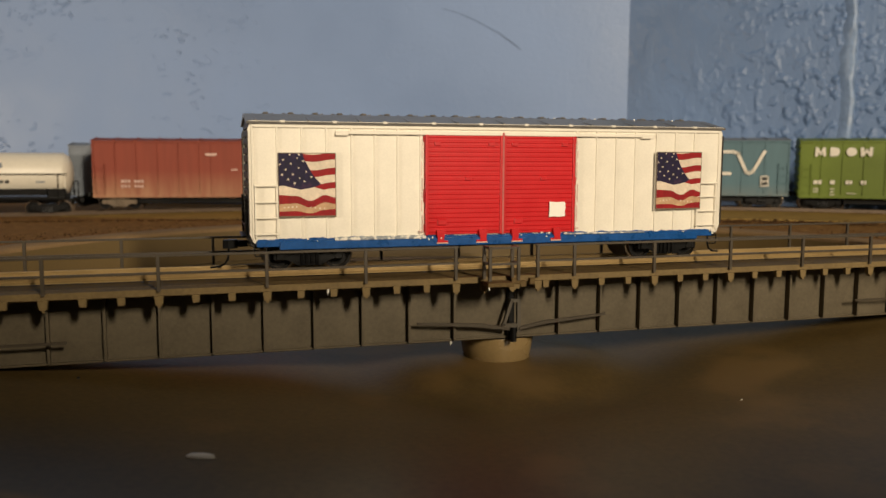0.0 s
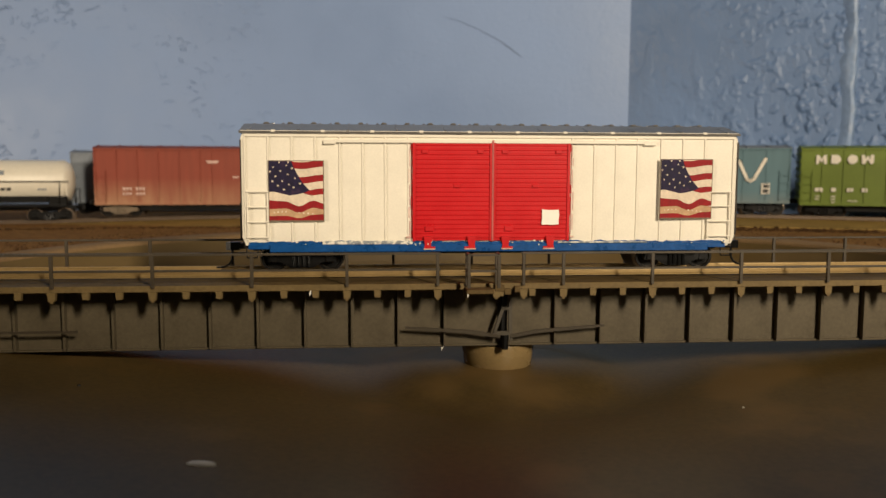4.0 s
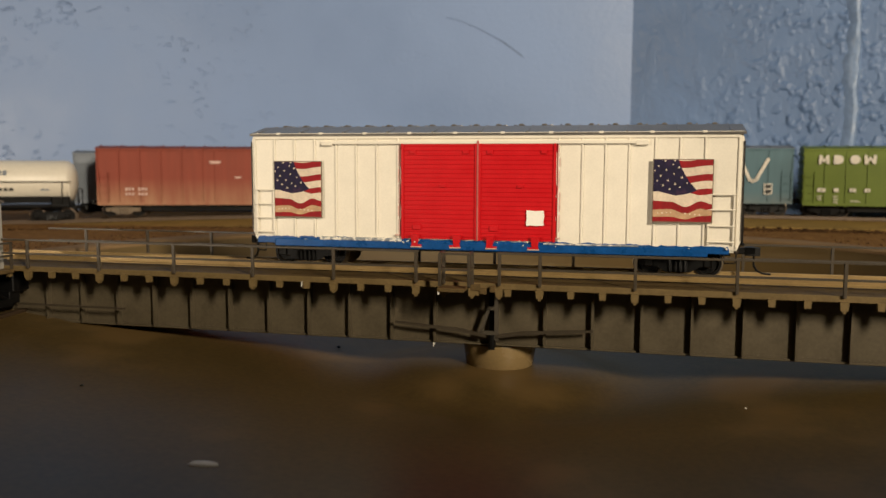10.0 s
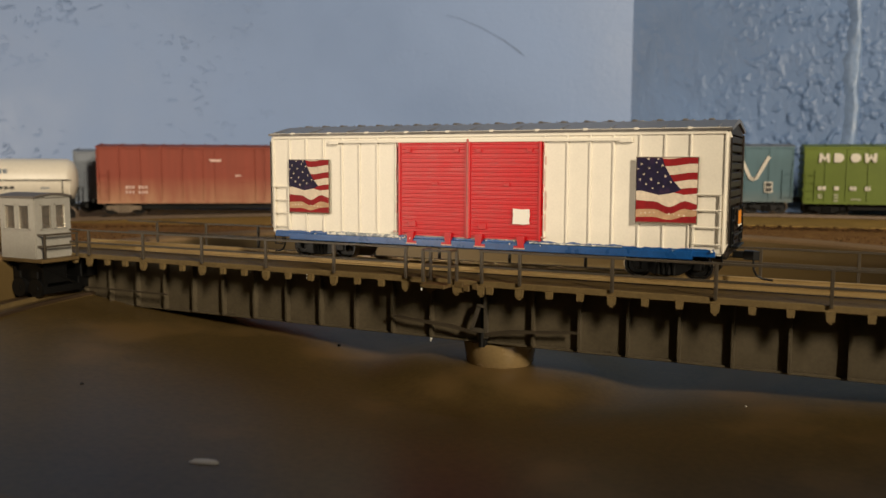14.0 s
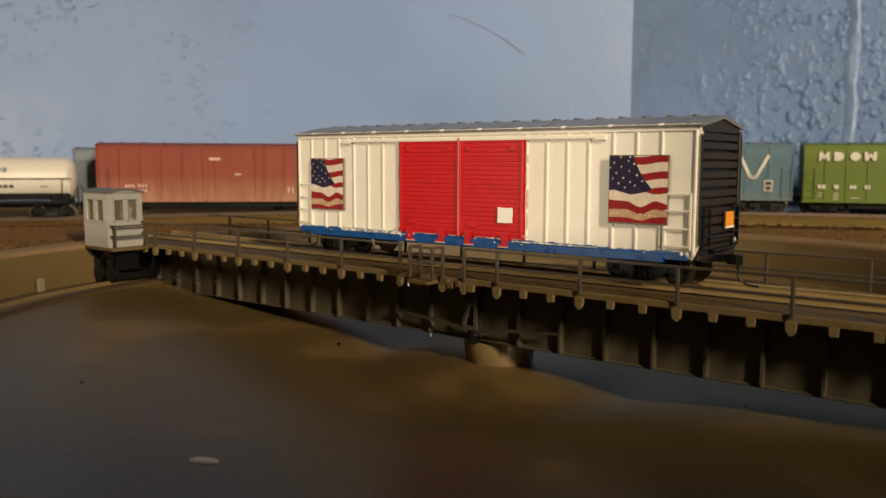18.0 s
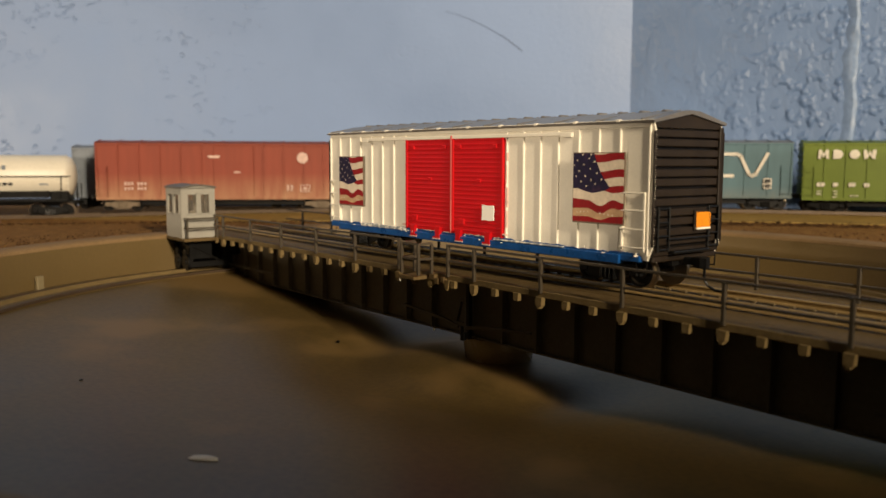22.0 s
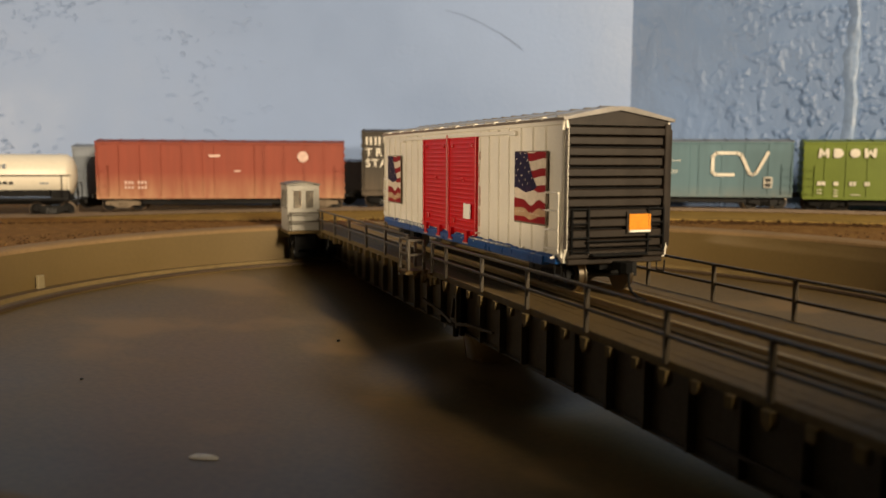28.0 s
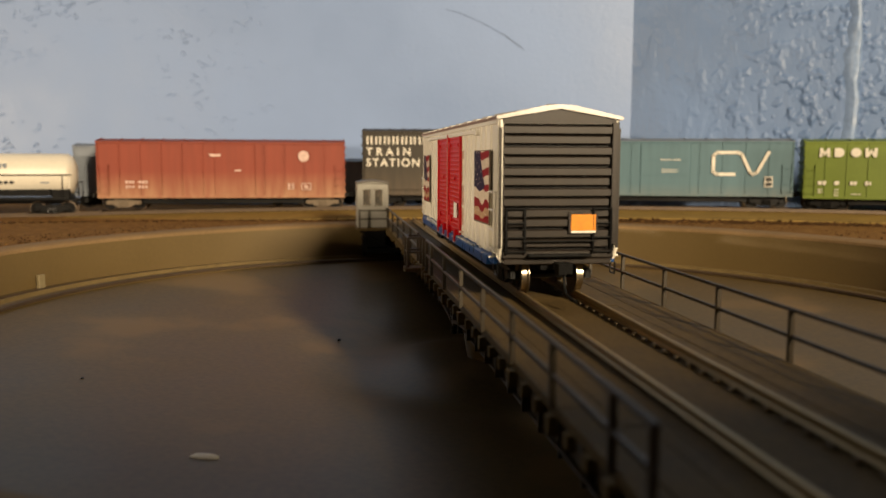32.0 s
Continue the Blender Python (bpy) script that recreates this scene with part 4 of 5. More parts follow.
def bridge():
    br = root("turntable_bridge", "grey plate-girder turntable bridge with tan deck and railings", "turntable bridge", pose(0, 0, 0))
    for s in (-1, 1):
        y = s * G_Y - 0.0008
        bm = B()
        # the web rises towards the ends, with top and bottom flanges
        ends = [(-BR_HL, 0.0150), (-BR_HL + 0.012, 0.0095), (-BR_HL + 0.022, 0.0087), (BR_HL - 0.022, 0.0087), (BR_HL - 0.012, 0.0095), (BR_HL, 0.0150), (BR_HL, 0.0315), (-BR_HL, 0.0315)]
        extrude_poly(bm, ends, y - 0.0006, y + 0.0006, "y")
        g = part("girder", bm, GIRDER, br, "dark grey riveted plate girder")
        bm = B()
        box(bm, -BR_HL + 0.022, BR_HL - 0.022, y - 0.0016, y + 0.0016, 0.0083, 0.0091, 0.0002)
        box(bm, -BR_HL, BR_HL, y - 0.0018, y + 0.0018, 0.0304, 0.0314, 0.0002)
        part("flange", bm, GIRDER, g)
        bm = B()
        n = 230
        for i in range(n):
            x = -BR_HL + 0.02 + (2 * BR_HL - 0.04) * i / (n - 1)
            yy = sorted((y + s * 0.0005, y + s * 0.0008))
            box(bm, x - 0.00022, x + 0.00022, yy[0], yy[1], 0.00955, 0.0099)
        tagged(part("rivets", bm, GIRDER, g), kind="stuff")
        me = mesh_of("stiffener", box(B(), -0.00045, 0.00045, *sorted((s * 0.0005, s * 0.0031)), 0.0090, 0.0304), GIRDER)
        xs = [-0.0219 - 0.01676 * i for i in range(12)] + [0.0002] + [0.0190 + 0.01705 * i for i in range(12)]
        for x in xs:
            if abs(x) < BR_HL - 0.001:
                repeat("stiffener", me, g, Matrix.Translation((x, y, 0)))
    # deck: walkways, ties, running rails
    for y0, y1 in ((D_LO, -0.0142), (0.0108, D_HI)):
        wk = part("walkway", box(B(), -BR_HL - 0.004, BR_HL + 0.004, y0, y1, 0.0316, Z_DECK - 0.0004), DECK, br, "tan walkway boards")
        rnd = random.Random(int(y0 * 1e5))
        for j in range(4):
            u0, u1 = y0 + (y1 - y0) * j / 4, y0 + (y1 - y0) * (j + 1) / 4
            x = -BR_HL - 0.004
            while x < BR_HL + 0.0039:
                e = min(x + rnd.uniform(0.045, 0.085), BR_HL + 0.004)
                if BR_HL + 0.004 - e < 0.02:
                    e = BR_HL + 0.004
                part("board", box(B(), x + 0.00006, e - 0.00006, u0 + 0.00007, u1 - 0.00007, 0.0329, Z_DECK + rnd.uniform(-0.00012, 0.00005)), DECK, wk)
                x = e
    part("centre_deck", box(B(), -BR_HL - 0.004, BR_HL + 0.004, -0.0140, 0.0106, 0.0316, Z_DECK - 0.0002), DECK, br)
    for y in (D_LO, D_HI):
        a, b = sorted((y, y + (-0.0006 if y < 0 else 0.0006)))
        part("edge_beam", box(B(), -BR_HL - 0.004, BR_HL + 0.004, a, b, 0.0313, Z_DECK + 0.0001, 0.0002), DECK_EDGE_LIT, br, "tan edge beam")
    for s in (-1, 1):
        y = CAR_AT[1] + s * 0.00825
        prof = [(y - 0.0009, Z_RAIL - 0.0022), (y - 0.0009, Z_RAIL - 0.0019), (y - 0.0003, Z_RAIL - 0.0015), (y - 0.0003, Z_RAIL - 0.0007), (y - 0.00055, Z_RAIL - 0.0005), (y - 0.00052, Z_RAIL - 0.00025), (y - 0.00038, Z_RAIL - 0.00008), (y - 0.00015, Z_RAIL),
                (y + 0.00015, Z_RAIL), (y + 0.00038, Z_RAIL - 0.00008), (y + 0.00052, Z_RAIL - 0.00025), (y + 0.00055, Z_RAIL - 0.0005), (y + 0.0003, Z_RAIL - 0.0007), (y + 0.0003, Z_RAIL - 0.0015), (y + 0.0009, Z_RAIL - 0.0019), (y + 0.0009, Z_RAIL - 0.0022)]
        part("rail", extrude_poly(B(), prof, -BR_HL - 0.004, BR_HL + 0.004, "x"), RAIL, br, "nickel silver running rail")
    chair = mesh_of("rail_chair", box(B(), -0.0008, 0.0008, -0.0005, 0.0005, 0, 0.0006, 0.0001), CHAIR)
    for yy in (-0.0066, 0.0066):
        i = 0
        while -BR_HL + 0.0012 + i * 0.0059 < BR_HL:
            repeat("rail_chair", chair, br, Matrix.Translation((-BR_HL + 0.0012 + i * 0.0059, CAR_AT[1] + yy, Z_DECK + 0.0001)))
            i += 1
    # cross-beam ends under the deck edge, longer ones below each post
    short = mesh_of("beam_end", extrude_poly(B(), [(-0.0012, 0.0), (-0.0010, -0.0025), (0.0010, -0.0025), (0.0012, 0.0)], -0.0015, 0.0, "y"), DECK_EDGE_LIT)
    tall = mesh_of("post_foot", extrude_poly(B(), [(-0.0014, 0.0), (-0.0011, -0.0028), (-0.0005, -0.0030), (-0.0004, -0.0036), (0.0004, -0.0036), (0.0005, -0.0030), (0.0011, -0.0028), (0.0014, 0.0)], -0.0018, 0.0, "y"), DECK_EDGE_LIT)
    post = mesh_of("post", box(B(), -0.00055, 0.00055, -0.00055, 0.00055, -0.0006, 0.0107, 0.00012), RAILING)
    for s, edge in ((-1, D_LO - 0.0002), (1, D_HI + 0.0002)):
        rz = 0 if s < 0 else 180
        posts = POSTS if s < 0 else FAR_POSTS
        for k, x in enumerate(posts):
            repeat("post_foot", tall, br, Matrix.Translation((x, edge, 0.0316)) @ pose(0, 0, 0, 0, 0, rz))
            repeat("post", post, br, Matrix.Translation((x, edge + s * 0.0009, 0.0334)))
            nxt = posts[k + 1] if k + 1 < len(posts) else BR_HL
            m = 4 if nxt - x > 0.04 else 3 if nxt - x > 0.02 else 1
            for j in range(1, m):
                repeat("beam_end", short, br, Matrix.Translation((x + (nxt - x) * j / m, edge, 0.0316)) @ pose(0, 0, 0, 0, 0, rz))
        yr = edge + s * 0.0009
        spans = ((-BR_HL + 0.002, -0.0245), (0.0036, BR_HL)) if s < 0 else ((-BR_HL, BR_HL),)
        for a, b in spans:
            for z in (0.0441, 0.0386):
                part("handrail", box(B(), a, b, yr - 0.00038, yr + 0.00038, z - 0.0004, z + 0.0004, 0.0001), RAILING, br, "thin grey handrail")
    # small landing with steps at the middle of the near side
    yl, ye = D_LO - 0.0012, D_LO - 0.0080
    land = part("landing", box(B(), -0.0163, -0.0068, ye, yl + 0.0006, 0.0308, 0.0322, 0.0002), DECK, br, "small tan landing")
    repeat("post", post, br, Matrix.Translation((0.0045, yl, 0.0334)))
    repeat("post_foot", tall, br, Matrix.Translation((0.0045, D_LO - 0.0002, 0.0316)))
    for x, z, w in ((-0.0040, 0.0330, 0.0017), (-0.0012, 0.0318, 0.0012), (0.0022, 0.0326, 0.0010)):
        part("edge_block", box(B(), x - w, x + w, D_LO - 0.0022, D_LO - 0.0003, z - 0.0022, z, 0.0002), DECK, br)
    for x in (-0.0154, -0.0051):
        repeat("post_foot", tall, br, Matrix.Translation((x, D_LO - 0.0002, 0.0316)))
        for y in (yl, ye + 0.0008):
            repeat("post", post, land, Matrix.Translation((x, y, 0.0334)))
    rail = B()
    for x in (-0.0154, -0.0051):
        for z in (0.0441, 0.0386):
            box(rail, x - 0.0004, x + 0.0004, ye + 0.0006, yl, z - 0.0004, z + 0.0004)
    for z in (0.0441, 0.0386):
        box(rail, -0.0154, -0.0051, ye + 0.0006, ye + 0.0013, z - 0.0004, z + 0.0004)
    part("landing_rail", rail, RAILING, land, "thin grey railing")
    part("dowel", tube(B(), (-0.0158, ye + 0.0004, 0.0309), (-0.0158, ye + 0.0004, 0.0298), 0.0003, 8), WHITE, land, "white glue drop")
    # centre frame with its two spreading arms
    for s in (-1, 1):
        y0 = s * (G_Y + 0.0018)
        bm = B()
        box(bm, -0.0014, 0.0010, *sorted((y0, y0 + s * 0.0022)), 0.0076, 0.0312, 0.0003)
        tube(bm, (0, y0 + s * 0.0038, 0.0076), (0, y0 + s * 0.0038, 0.0130), 0.0012, 10)
        cf = part("centre_frame", bm, BLACK, br, "black centre bracket")
        plate = B()
        yy = sorted((y0 + s * 0.0032, y0 + s * 0.0046))
        for poly in ([(-0.0046, 0.0138), (-0.0034, 0.0138), (-0.0004, 0.0228), (-0.0016, 0.0228)], [(0.0012, 0.0110), (0.0026, 0.0110), (0.0022, 0.0310), (0.0010, 0.0310)],
                     [(-0.0046, 0.0130), (0.0011, 0.0130), (0.0011, 0.0144), (-0.0046, 0.0144)], [(-0.0015, 0.0222), (0.0011, 0.0222), (0.0011, 0.0234), (-0.0015, 0.0234)]):
            extrude_poly(plate, poly, yy[0], yy[1], "y")
        part("bracket_plate", plate, BRACKET, cf, "pale slotted bracket plate")
        for k in (-1, 1):
            arm = B()
            pts = [(k * 0.002, 0.0132), (k * 0.012, 0.0150), (k * 0.0365, 0.0166), (k * 0.0365, 0.0158), (k * 0.012, 0.0137), (k * 0.002, 0.0120)]
            extrude_poly(arm, pts, *sorted((y0 + s * 0.0040, y0 + s * 0.0050)), "y")
            part("wiper_arm", arm, RAILING, cf, "thin grey pickup arm")
    for at, size in (((-0.0227, -0.0140, 0.0080), (0.0005, 0.0005, 0.0013)), ((-0.0694, D_LO - 0.0008, 0.0306), (0.0004, 0.0004, 0.0010))):
        bm = B()
        bmesh.ops.create_icosphere(bm, subdivisions=2, radius=1.0)
        for v in bm.verts:
            k = 1 + 0.25 * math.sin(7 * v.co.x + 5 * v.co.z)
            v.co = Vector((v.co.x * size[0] * k, v.co.y * size[1], v.co.z * size[2] * k)) + Vector((0.35 * size[0] * v.co.z, 0, 0))
        part("glue_blob", bm, WHITE, br, "white glue drip", True, at=at)
    part("pivot_post", tube(B(), (0, 0, 0.0070), (0, 0, 0.0320), 0.006, 20), BLACK, br)
    # end carriages that run on the ring
    for s in (-1, 1):
        bm = B()
        box(bm, *sorted((s * 0.2000, s * 0.2120)), -0.0230, 0.0215, 0.0215, 0.0318, 0.0004)
        for y in (-0.0205, 0.019):
            box(bm, *sorted((s * 0.2015, s * 0.2105)), y - 0.003, y + 0.003, 0.0165, 0.0220, 0.0003)
        ec = part("end_carriage", bm, BLACK, br, "black end carriage")
        for y in (-0.0205, -0.006, 0.005, 0.019):
            w = B()
            tube(w, (s * 0.2044, y, 0.0175), (s * 0.2076, y, 0.0175), 0.0036, 20)
            part("carriage_wheel", w, BLACK, ec)
        part("pickup_strip", box(B(), *sorted((s * 0.150, s * 0.201)), -0.0205, -0.0198, 0.0160, 0.0168), RAILING, ec, "thin grey pickup strip")
    operator_cab(br)
    return br


def operator_cab(br):
    """Small cab on brackets beside the far end of the deck."""
    x0, x1, y0, y1, z0, z1 = -0.2215, -0.1995, -0.0466, -0.0285, 0.0322, 0.0592
    cab = part("cab_floor", box(B(), x0 - 0.0015, x1 + 0.0050, y0 - 0.0012, y1 + 0.0004, z0 - 0.0016, z0, 0.0002), DECK, br, "pale grey operator cab with windows")
    t = 0.0008
    zs = (z0 + 0.0125, z0 + 0.0240)       # sill and head of the windows

    def cab_wall(along, a0, a1, c, openings):
        bm = B()
        cuts = sorted({a0, a1, *[v for o in openings for v in o]})

        def put(u0, u1, w0, w1):
            if along == "x":
                box(bm, u0, u1, c - t / 2, c + t / 2, w0, w1)
            else:
                box(bm, c - t / 2, c + t / 2, u0, u1, w0, w1)
        put(a0, a1, z0, zs[0])
        put(a0, a1, zs[1], z1)
        for u, v in zip(cuts, cuts[1:]):
            if not any(o[0] <= u and v <= o[1] for o in openings):
                put(u, v, zs[0], zs[1])
        part("cab_wall", bm, CAB, cab)
        fr = B()
        for o0, o1 in openings:
            for u, v, w0, w1 in ((o0, o0 + 0.0007, *zs), (o1 - 0.0007, o1, *zs), (o0, o1, zs[0], zs[0] + 0.0007), (o0, o1, zs[1] - 0.0007, zs[1])):
                e = t / 2 + 0.0003
                if along == "x":
                    box(fr, u, v, c - e, c + e, w0, w1)
                else:
                    box(fr, c - e, c + e, u, v, w0, w1)
        part("window_frame", fr, CAB, cab)
        for o0, o1 in openings:
            if along == "x":
                g = box(B(), o0, o1, c - 0.0001, c + 0.0001, *zs)
            else:
                g = box(B(), c - 0.0001, c + 0.0001, o0, o1, *zs)
            ob = part("pane", g, glass, cab)
            ob.visible_shadow = False
    w = y1 - y0
    cab_wall("y", y0, y1, x1, [(y0 + 0.0024, y0 + 0.0085), (y0 + 0.0096, y1 - 0.0024)])
    cab_wall("y", y0, y1, x0, [(y0 + 0.0024, y0 + 0.0085), (y0 + 0.0096, y1 - 0.0024)])
    for y in (y0, y1):
        cab_wall("x", x0, x1, y, [(x0 + 0.0026, x0 + 0.0104), (x0 + 0.0116, x1 - 0.0026)])
    n = 12
    top, low = [], []
    for i in range(n + 1):
        y = y0 - 0.0009 + (w + 0.0018) * i / n
        u = 2 * i / n - 1
        top.append((y, z1 + 0.0018 - 0.0014 * u * u))
        low.append((y, z1 + 0.0009 - 0.0014 * u * u))
    part("cab_roof", extrude_poly(B(), top + low[::-1], x0 - 0.0012, x1 + 0.0012, "x"), CAB_ROOF, cab, "thin curved grey roof")
    gable = [(y0, z1 - 0.0006)] + [(max(y0, min(y1, a)), b - 0.0002) for a, b in low] + [(y1, z1 - 0.0006)]
    for x in (x0, x1):
        part("cab_gable", extrude_poly(B(), gable, x - t / 2, x + t / 2, "x"), CAB, cab)
    rl = B()
    xr = x1 + 0.0046
    for y in (y0 + 0.0008, y1 - 0.0006):
        box(rl, xr - 0.0004, xr + 0.0004, y - 0.0004, y + 0.0004, z0, z0 + 0.0110)
    for z in (0.0055, 0.0106):
        box(rl, xr - 0.0004, xr + 0.0004, y0, y1, z0 + z - 0.0004, z0 + z + 0.0004)
        box(rl, x1, xr, y0 + 0.0004, y0 + 0.0012, z0 + z - 0.0004, z0 + z + 0.0004)
    part("balcony_rail", rl, RAILING, cab, "thin grey balcony rail")
    bk = B()
    for x in (x0 + 0.002, x1 - 0.002):
        box(bk, x - 0.0006, x + 0.0006, y0 + 0.001, y1 + 0.008, z0 - 0.0032, z0 - 0.0016)
        sweep(bk, [(x, y0 + 0.002, z0 - 0.003), (x, y1 + 0.004, 0.0185)], 0.0007)
        box(bk, x - 0.0009, x + 0.0009, y0 + 0.004, y0 + 0.0058, 0.0165, z0 - 0.002)
    box(bk, x0 + 0.002, x1 - 0.001, y0 + 0.004, y1 + 0.006, 0.0158, 0.0190, 0.0003)
    part("cab_bracket", bk, BLACK, cab, "black cab support frame")
    bg = B()
    box(bg, x0 + 0.0015, x1 - 0.0015, y0 + 0.0050, y1 - 0.001, 0.0200, z0 - 0.0024, 0.0006)
    for x in (x0 + 0.0055, x1 - 0.0055):
        tube(bg, (x, y0 + 0.0030, 0.0185), (x, y0 + 0.0052, 0.0185), 0.0044, 20)
        tube(bg, (x, y0 + 0.0026, 0.0185), (x, y0 + 0.0032, 0.0185), 0.0016, 12)
        box(bg, x - 0.0022, x + 0.0022, y0 + 0.0026, y0 + 0.0034, 0.0225, 0.0262, 0.0004)
    part("cab_bogie", bg, BLACK, cab, "dark bogie with round wheels")


BRIDGE = bridge()

# ---- cars parked behind ----


LIFT = 0.0017  # parked cars ride this much high on their trucks


def on_main(x):
    e = 1e-3
    return pose(x, main_y(x), main_z(x) + LIFT, 0, 0, math.degrees(math.atan2(main_y(x + e) - main_y(x - e), 2 * e)))


def bars(parent, mat, items, y, name="lettering", label=""):
    """Flat raised marks: x, z, width, height."""
    bm = B()
    for x, z, w, h in items:
        box(bm, x, x + w, y - 0.00012, y + 0.0002, z, z + h)
    return part(name, bm, mat, parent, label)


def parked_boxcar(name, m, length, height, mat, label, ribs=10, door=(-0.02, 0.02), truck_mat=BLACK, roof_mat=None, floor=0.0072, wheel=None):
    car = root(name, label, "boxcar", m, "parked freight cars")
    hl, hw = length / 2, 0.0170
    bm = box(B(), -hl, hl, -hw + 0.0006, hw - 0.0006, floor, height - 0.0022)
    part("body", bm, mat, car)
    bm = B()
    for s in (-1, 1):
        for i in range(ribs + 1):
            x = -hl + 0.0004 + (length - 0.0008) * i / ribs
            if door[0] - 0.001 < x < door[1] + 0.001:
                continue
            yy = sorted((s * (hw - 0.0008), s * hw))
            box(bm, x - 0.0004, x + 0.0004, yy[0], yy[1], floor + 0.0008, height - 0.003)
        yy = sorted((s * (hw - 0.0008), s * (hw + 0.0004)))
        box(bm, -hl, hl, yy[0], yy[1], height - 0.0036, height - 0.0024)
        box(bm, -hl, hl, yy[0], yy[1], floor - 0.0004, floor + 0.0014)
    part("side_ribs", bm, mat, car)
    for s in (-1, 1):
        yy = sorted((s * (hw - 0.0008), s * (hw + 0.0004)))
        bm = box(B(), door[0], door[1], yy[0], yy[1], floor + 0.0012, height - 0.0038, 0.0003)
        dr = part("door", bm, mat, car)
        bm = B()
        for i in range(4):
            z = floor + 0.004 + (height - floor - 0.010) * i / 3
            yy = sorted((s * (hw + 0.0002), s * (hw + 0.0007)))
            box(bm, door[0] + 0.001, door[1] - 0.001, yy[0], yy[1], z, z + 0.0005)
        part("door_ribs", bm, mat, dr)
        for x0 in (-hl + 0.001, hl - 0.0075):
            bm = B()
            for x in (x0, x0 + 0.0065):
                box(bm, x - 0.0002, x + 0.0002, *sorted((s * (hw - 0.0004), s * (hw + 0.0004))), floor + 0.001, height * 0.62)
            for i in range(4):
                z = floor + 0.003 + i * 0.0055
                box(bm, x0, x0 + 0.0065, *sorted((s * (hw - 0.0002), s * (hw + 0.0005))), z, z + 0.0004)
            part("ladder", bm, mat, car)
    out = [(-hw - 0.0004, height - 0.0022), (0, height), (hw + 0.0004, height - 0.0022), (hw - 0.001, height - 0.0034), (-hw + 0.001, height - 0.0034)]
    rf = part("roof", extrude_poly(B(), out, -hl - 0.0004, hl + 0.0004, "x"), roof_mat or mat, car)
    bm = B()
    for i in range(13):
        x = -hl + length * i / 12
        sweep(bm, [(x, -hw, height - 0.0019), (x, 0, height + 0.0002), (x, hw, height - 0.0019)], 0.00045, 5)
    part("roof_ribs", bm, roof_mat or mat, rf)
    for s in (-1, 1):
        bm = B()
        for i in range(7):
            z = floor + 0.003 + (height - floor - 0.010) * i / 6
            box(bm, *sorted((s * (hl - 0.0002), s * (hl + 0.0009))), -hw + 0.002, hw - 0.002, z, z + 0.0022, 0.0004)
        part("car_end", bm, mat, car)
        coupler(car, s * hl, s, False)
    bm = B()
    box(bm, -hl + 0.030, hl - 0.030, -0.0125, 0.0125, floor - 0.0045, floor)
    box(bm, -hl + 0.002, hl - 0.002, -0.005, 0.005, floor - 0.003, floor)
    part("underframe", bm, BLACK, car)
    k = hl - 0.0165
    for x in (-k, k):
        truck(car, x, truck_mat, wheel=wheel or DARK_WHEEL, drop=LIFT)
    return car


Y_FACE = -0.0176


def red_car():
    car = parked_boxcar("parked_boxcar", on_main(-0.2055), 0.1755, 0.0495, BOX_RED, "faded red boxcar with dusty lower sides on the rear track", 12, (-0.006, 0.0225), TRUCK_TAN)
    bm = B()
    extrude_poly(bm, [(-0.0100, 0.0386), (-0.0008, 0.0386), (-0.002, 0.0368), (-0.0086, 0.0368)], Y_FACE, Y_FACE + 0.0004, "y")
    part("emblem", bm, LETTER_FADED, car, "small white wing-shaped mark")
    part("round_emblem", tube(B(), (0.0578, Y_FACE - 0.0001, 0.0372), (0.0578, Y_FACE + 0.0006, 0.0372), 0.0040, 24), LETTER_FADED, car, "white round mark")
    bars(car, LETTER_FADED, [(-0.0682 + 0.0023 * i, 0.0174, 0.0016, 0.0020) for i in range(3)] + [(-0.0592 + 0.0023 * i, 0.0174, 0.0016, 0.0020) for i in range(3)]
         + [(-0.0682 + 0.0023 * i, 0.0140, 0.0015, 0.0018) for i in range(3)] + [(-0.0592 + 0.0023 * i, 0.0140, 0.0015, 0.0018) for i in range(3)], Y_FACE, label="small white marks")
    bars(car, LETTER_FADED, [(0.0085, 0.0262, 0.0045, 0.0011), (0.0465, 0.0130, 0.0012, 0.0045), (0.0492, 0.0130, 0.0012, 0.0045), (0.0560, 0.0125, 0.0070, 0.0006), (0.0560, 0.0170, 0.0070, 0.0006),
                       (0.0560, 0.0125, 0.0006, 0.0050), (0.0625, 0.0125, 0.0006, 0.0050), (0.0580, 0.0140, 0.0030, 0.0018)], Y_FACE, label="small white data marks")
    return car


red_car()


def dark_car():
    car = parked_boxcar("parked_boxcar", on_main(-0.046), 0.116, 0.0560, BOX_DARK, "dark brown boxcar with bold white lettering on the rear track", 9, (0.02, 0.042), BLACK)
    part("sign_ground", box(B(), -0.056, 0.018, Y_FACE - 0.0002, Y_FACE + 0.0006, 0.011, 0.0515), BOX_DARK, car)
    yy = Y_FACE - 0.0003
    # a name shown as plain white blocks, then two words
    bars(car, LETTER, [(-0.0548 + 0.0064 * i + d, 0.0441, 0.0013, 0.0058) for i in range(8) for d in (0, 0.0029)], yy, "name_blocks", "row of plain white blocks")
    for text, z in (("TRAIN", 0.0361), ("STATION", 0.0281)):
        cu = bpy.data.curves.new("sign_word", "FONT")
        cu.body, cu.size, cu.extrude, cu.space_character = text, 0.0080, 0.00015, 1.62 if text == "TRAIN" else 1.26
        cu.offset = 0.00016
        cu.materials.append(LETTER)
        ob = new("sign_word", cu)
        ob.parent = car
        ob.matrix_basis = pose(-0.0552, yy, z, 90, 0, 0)
        ob["label"] = "bold white word"
    return car


dark_car()


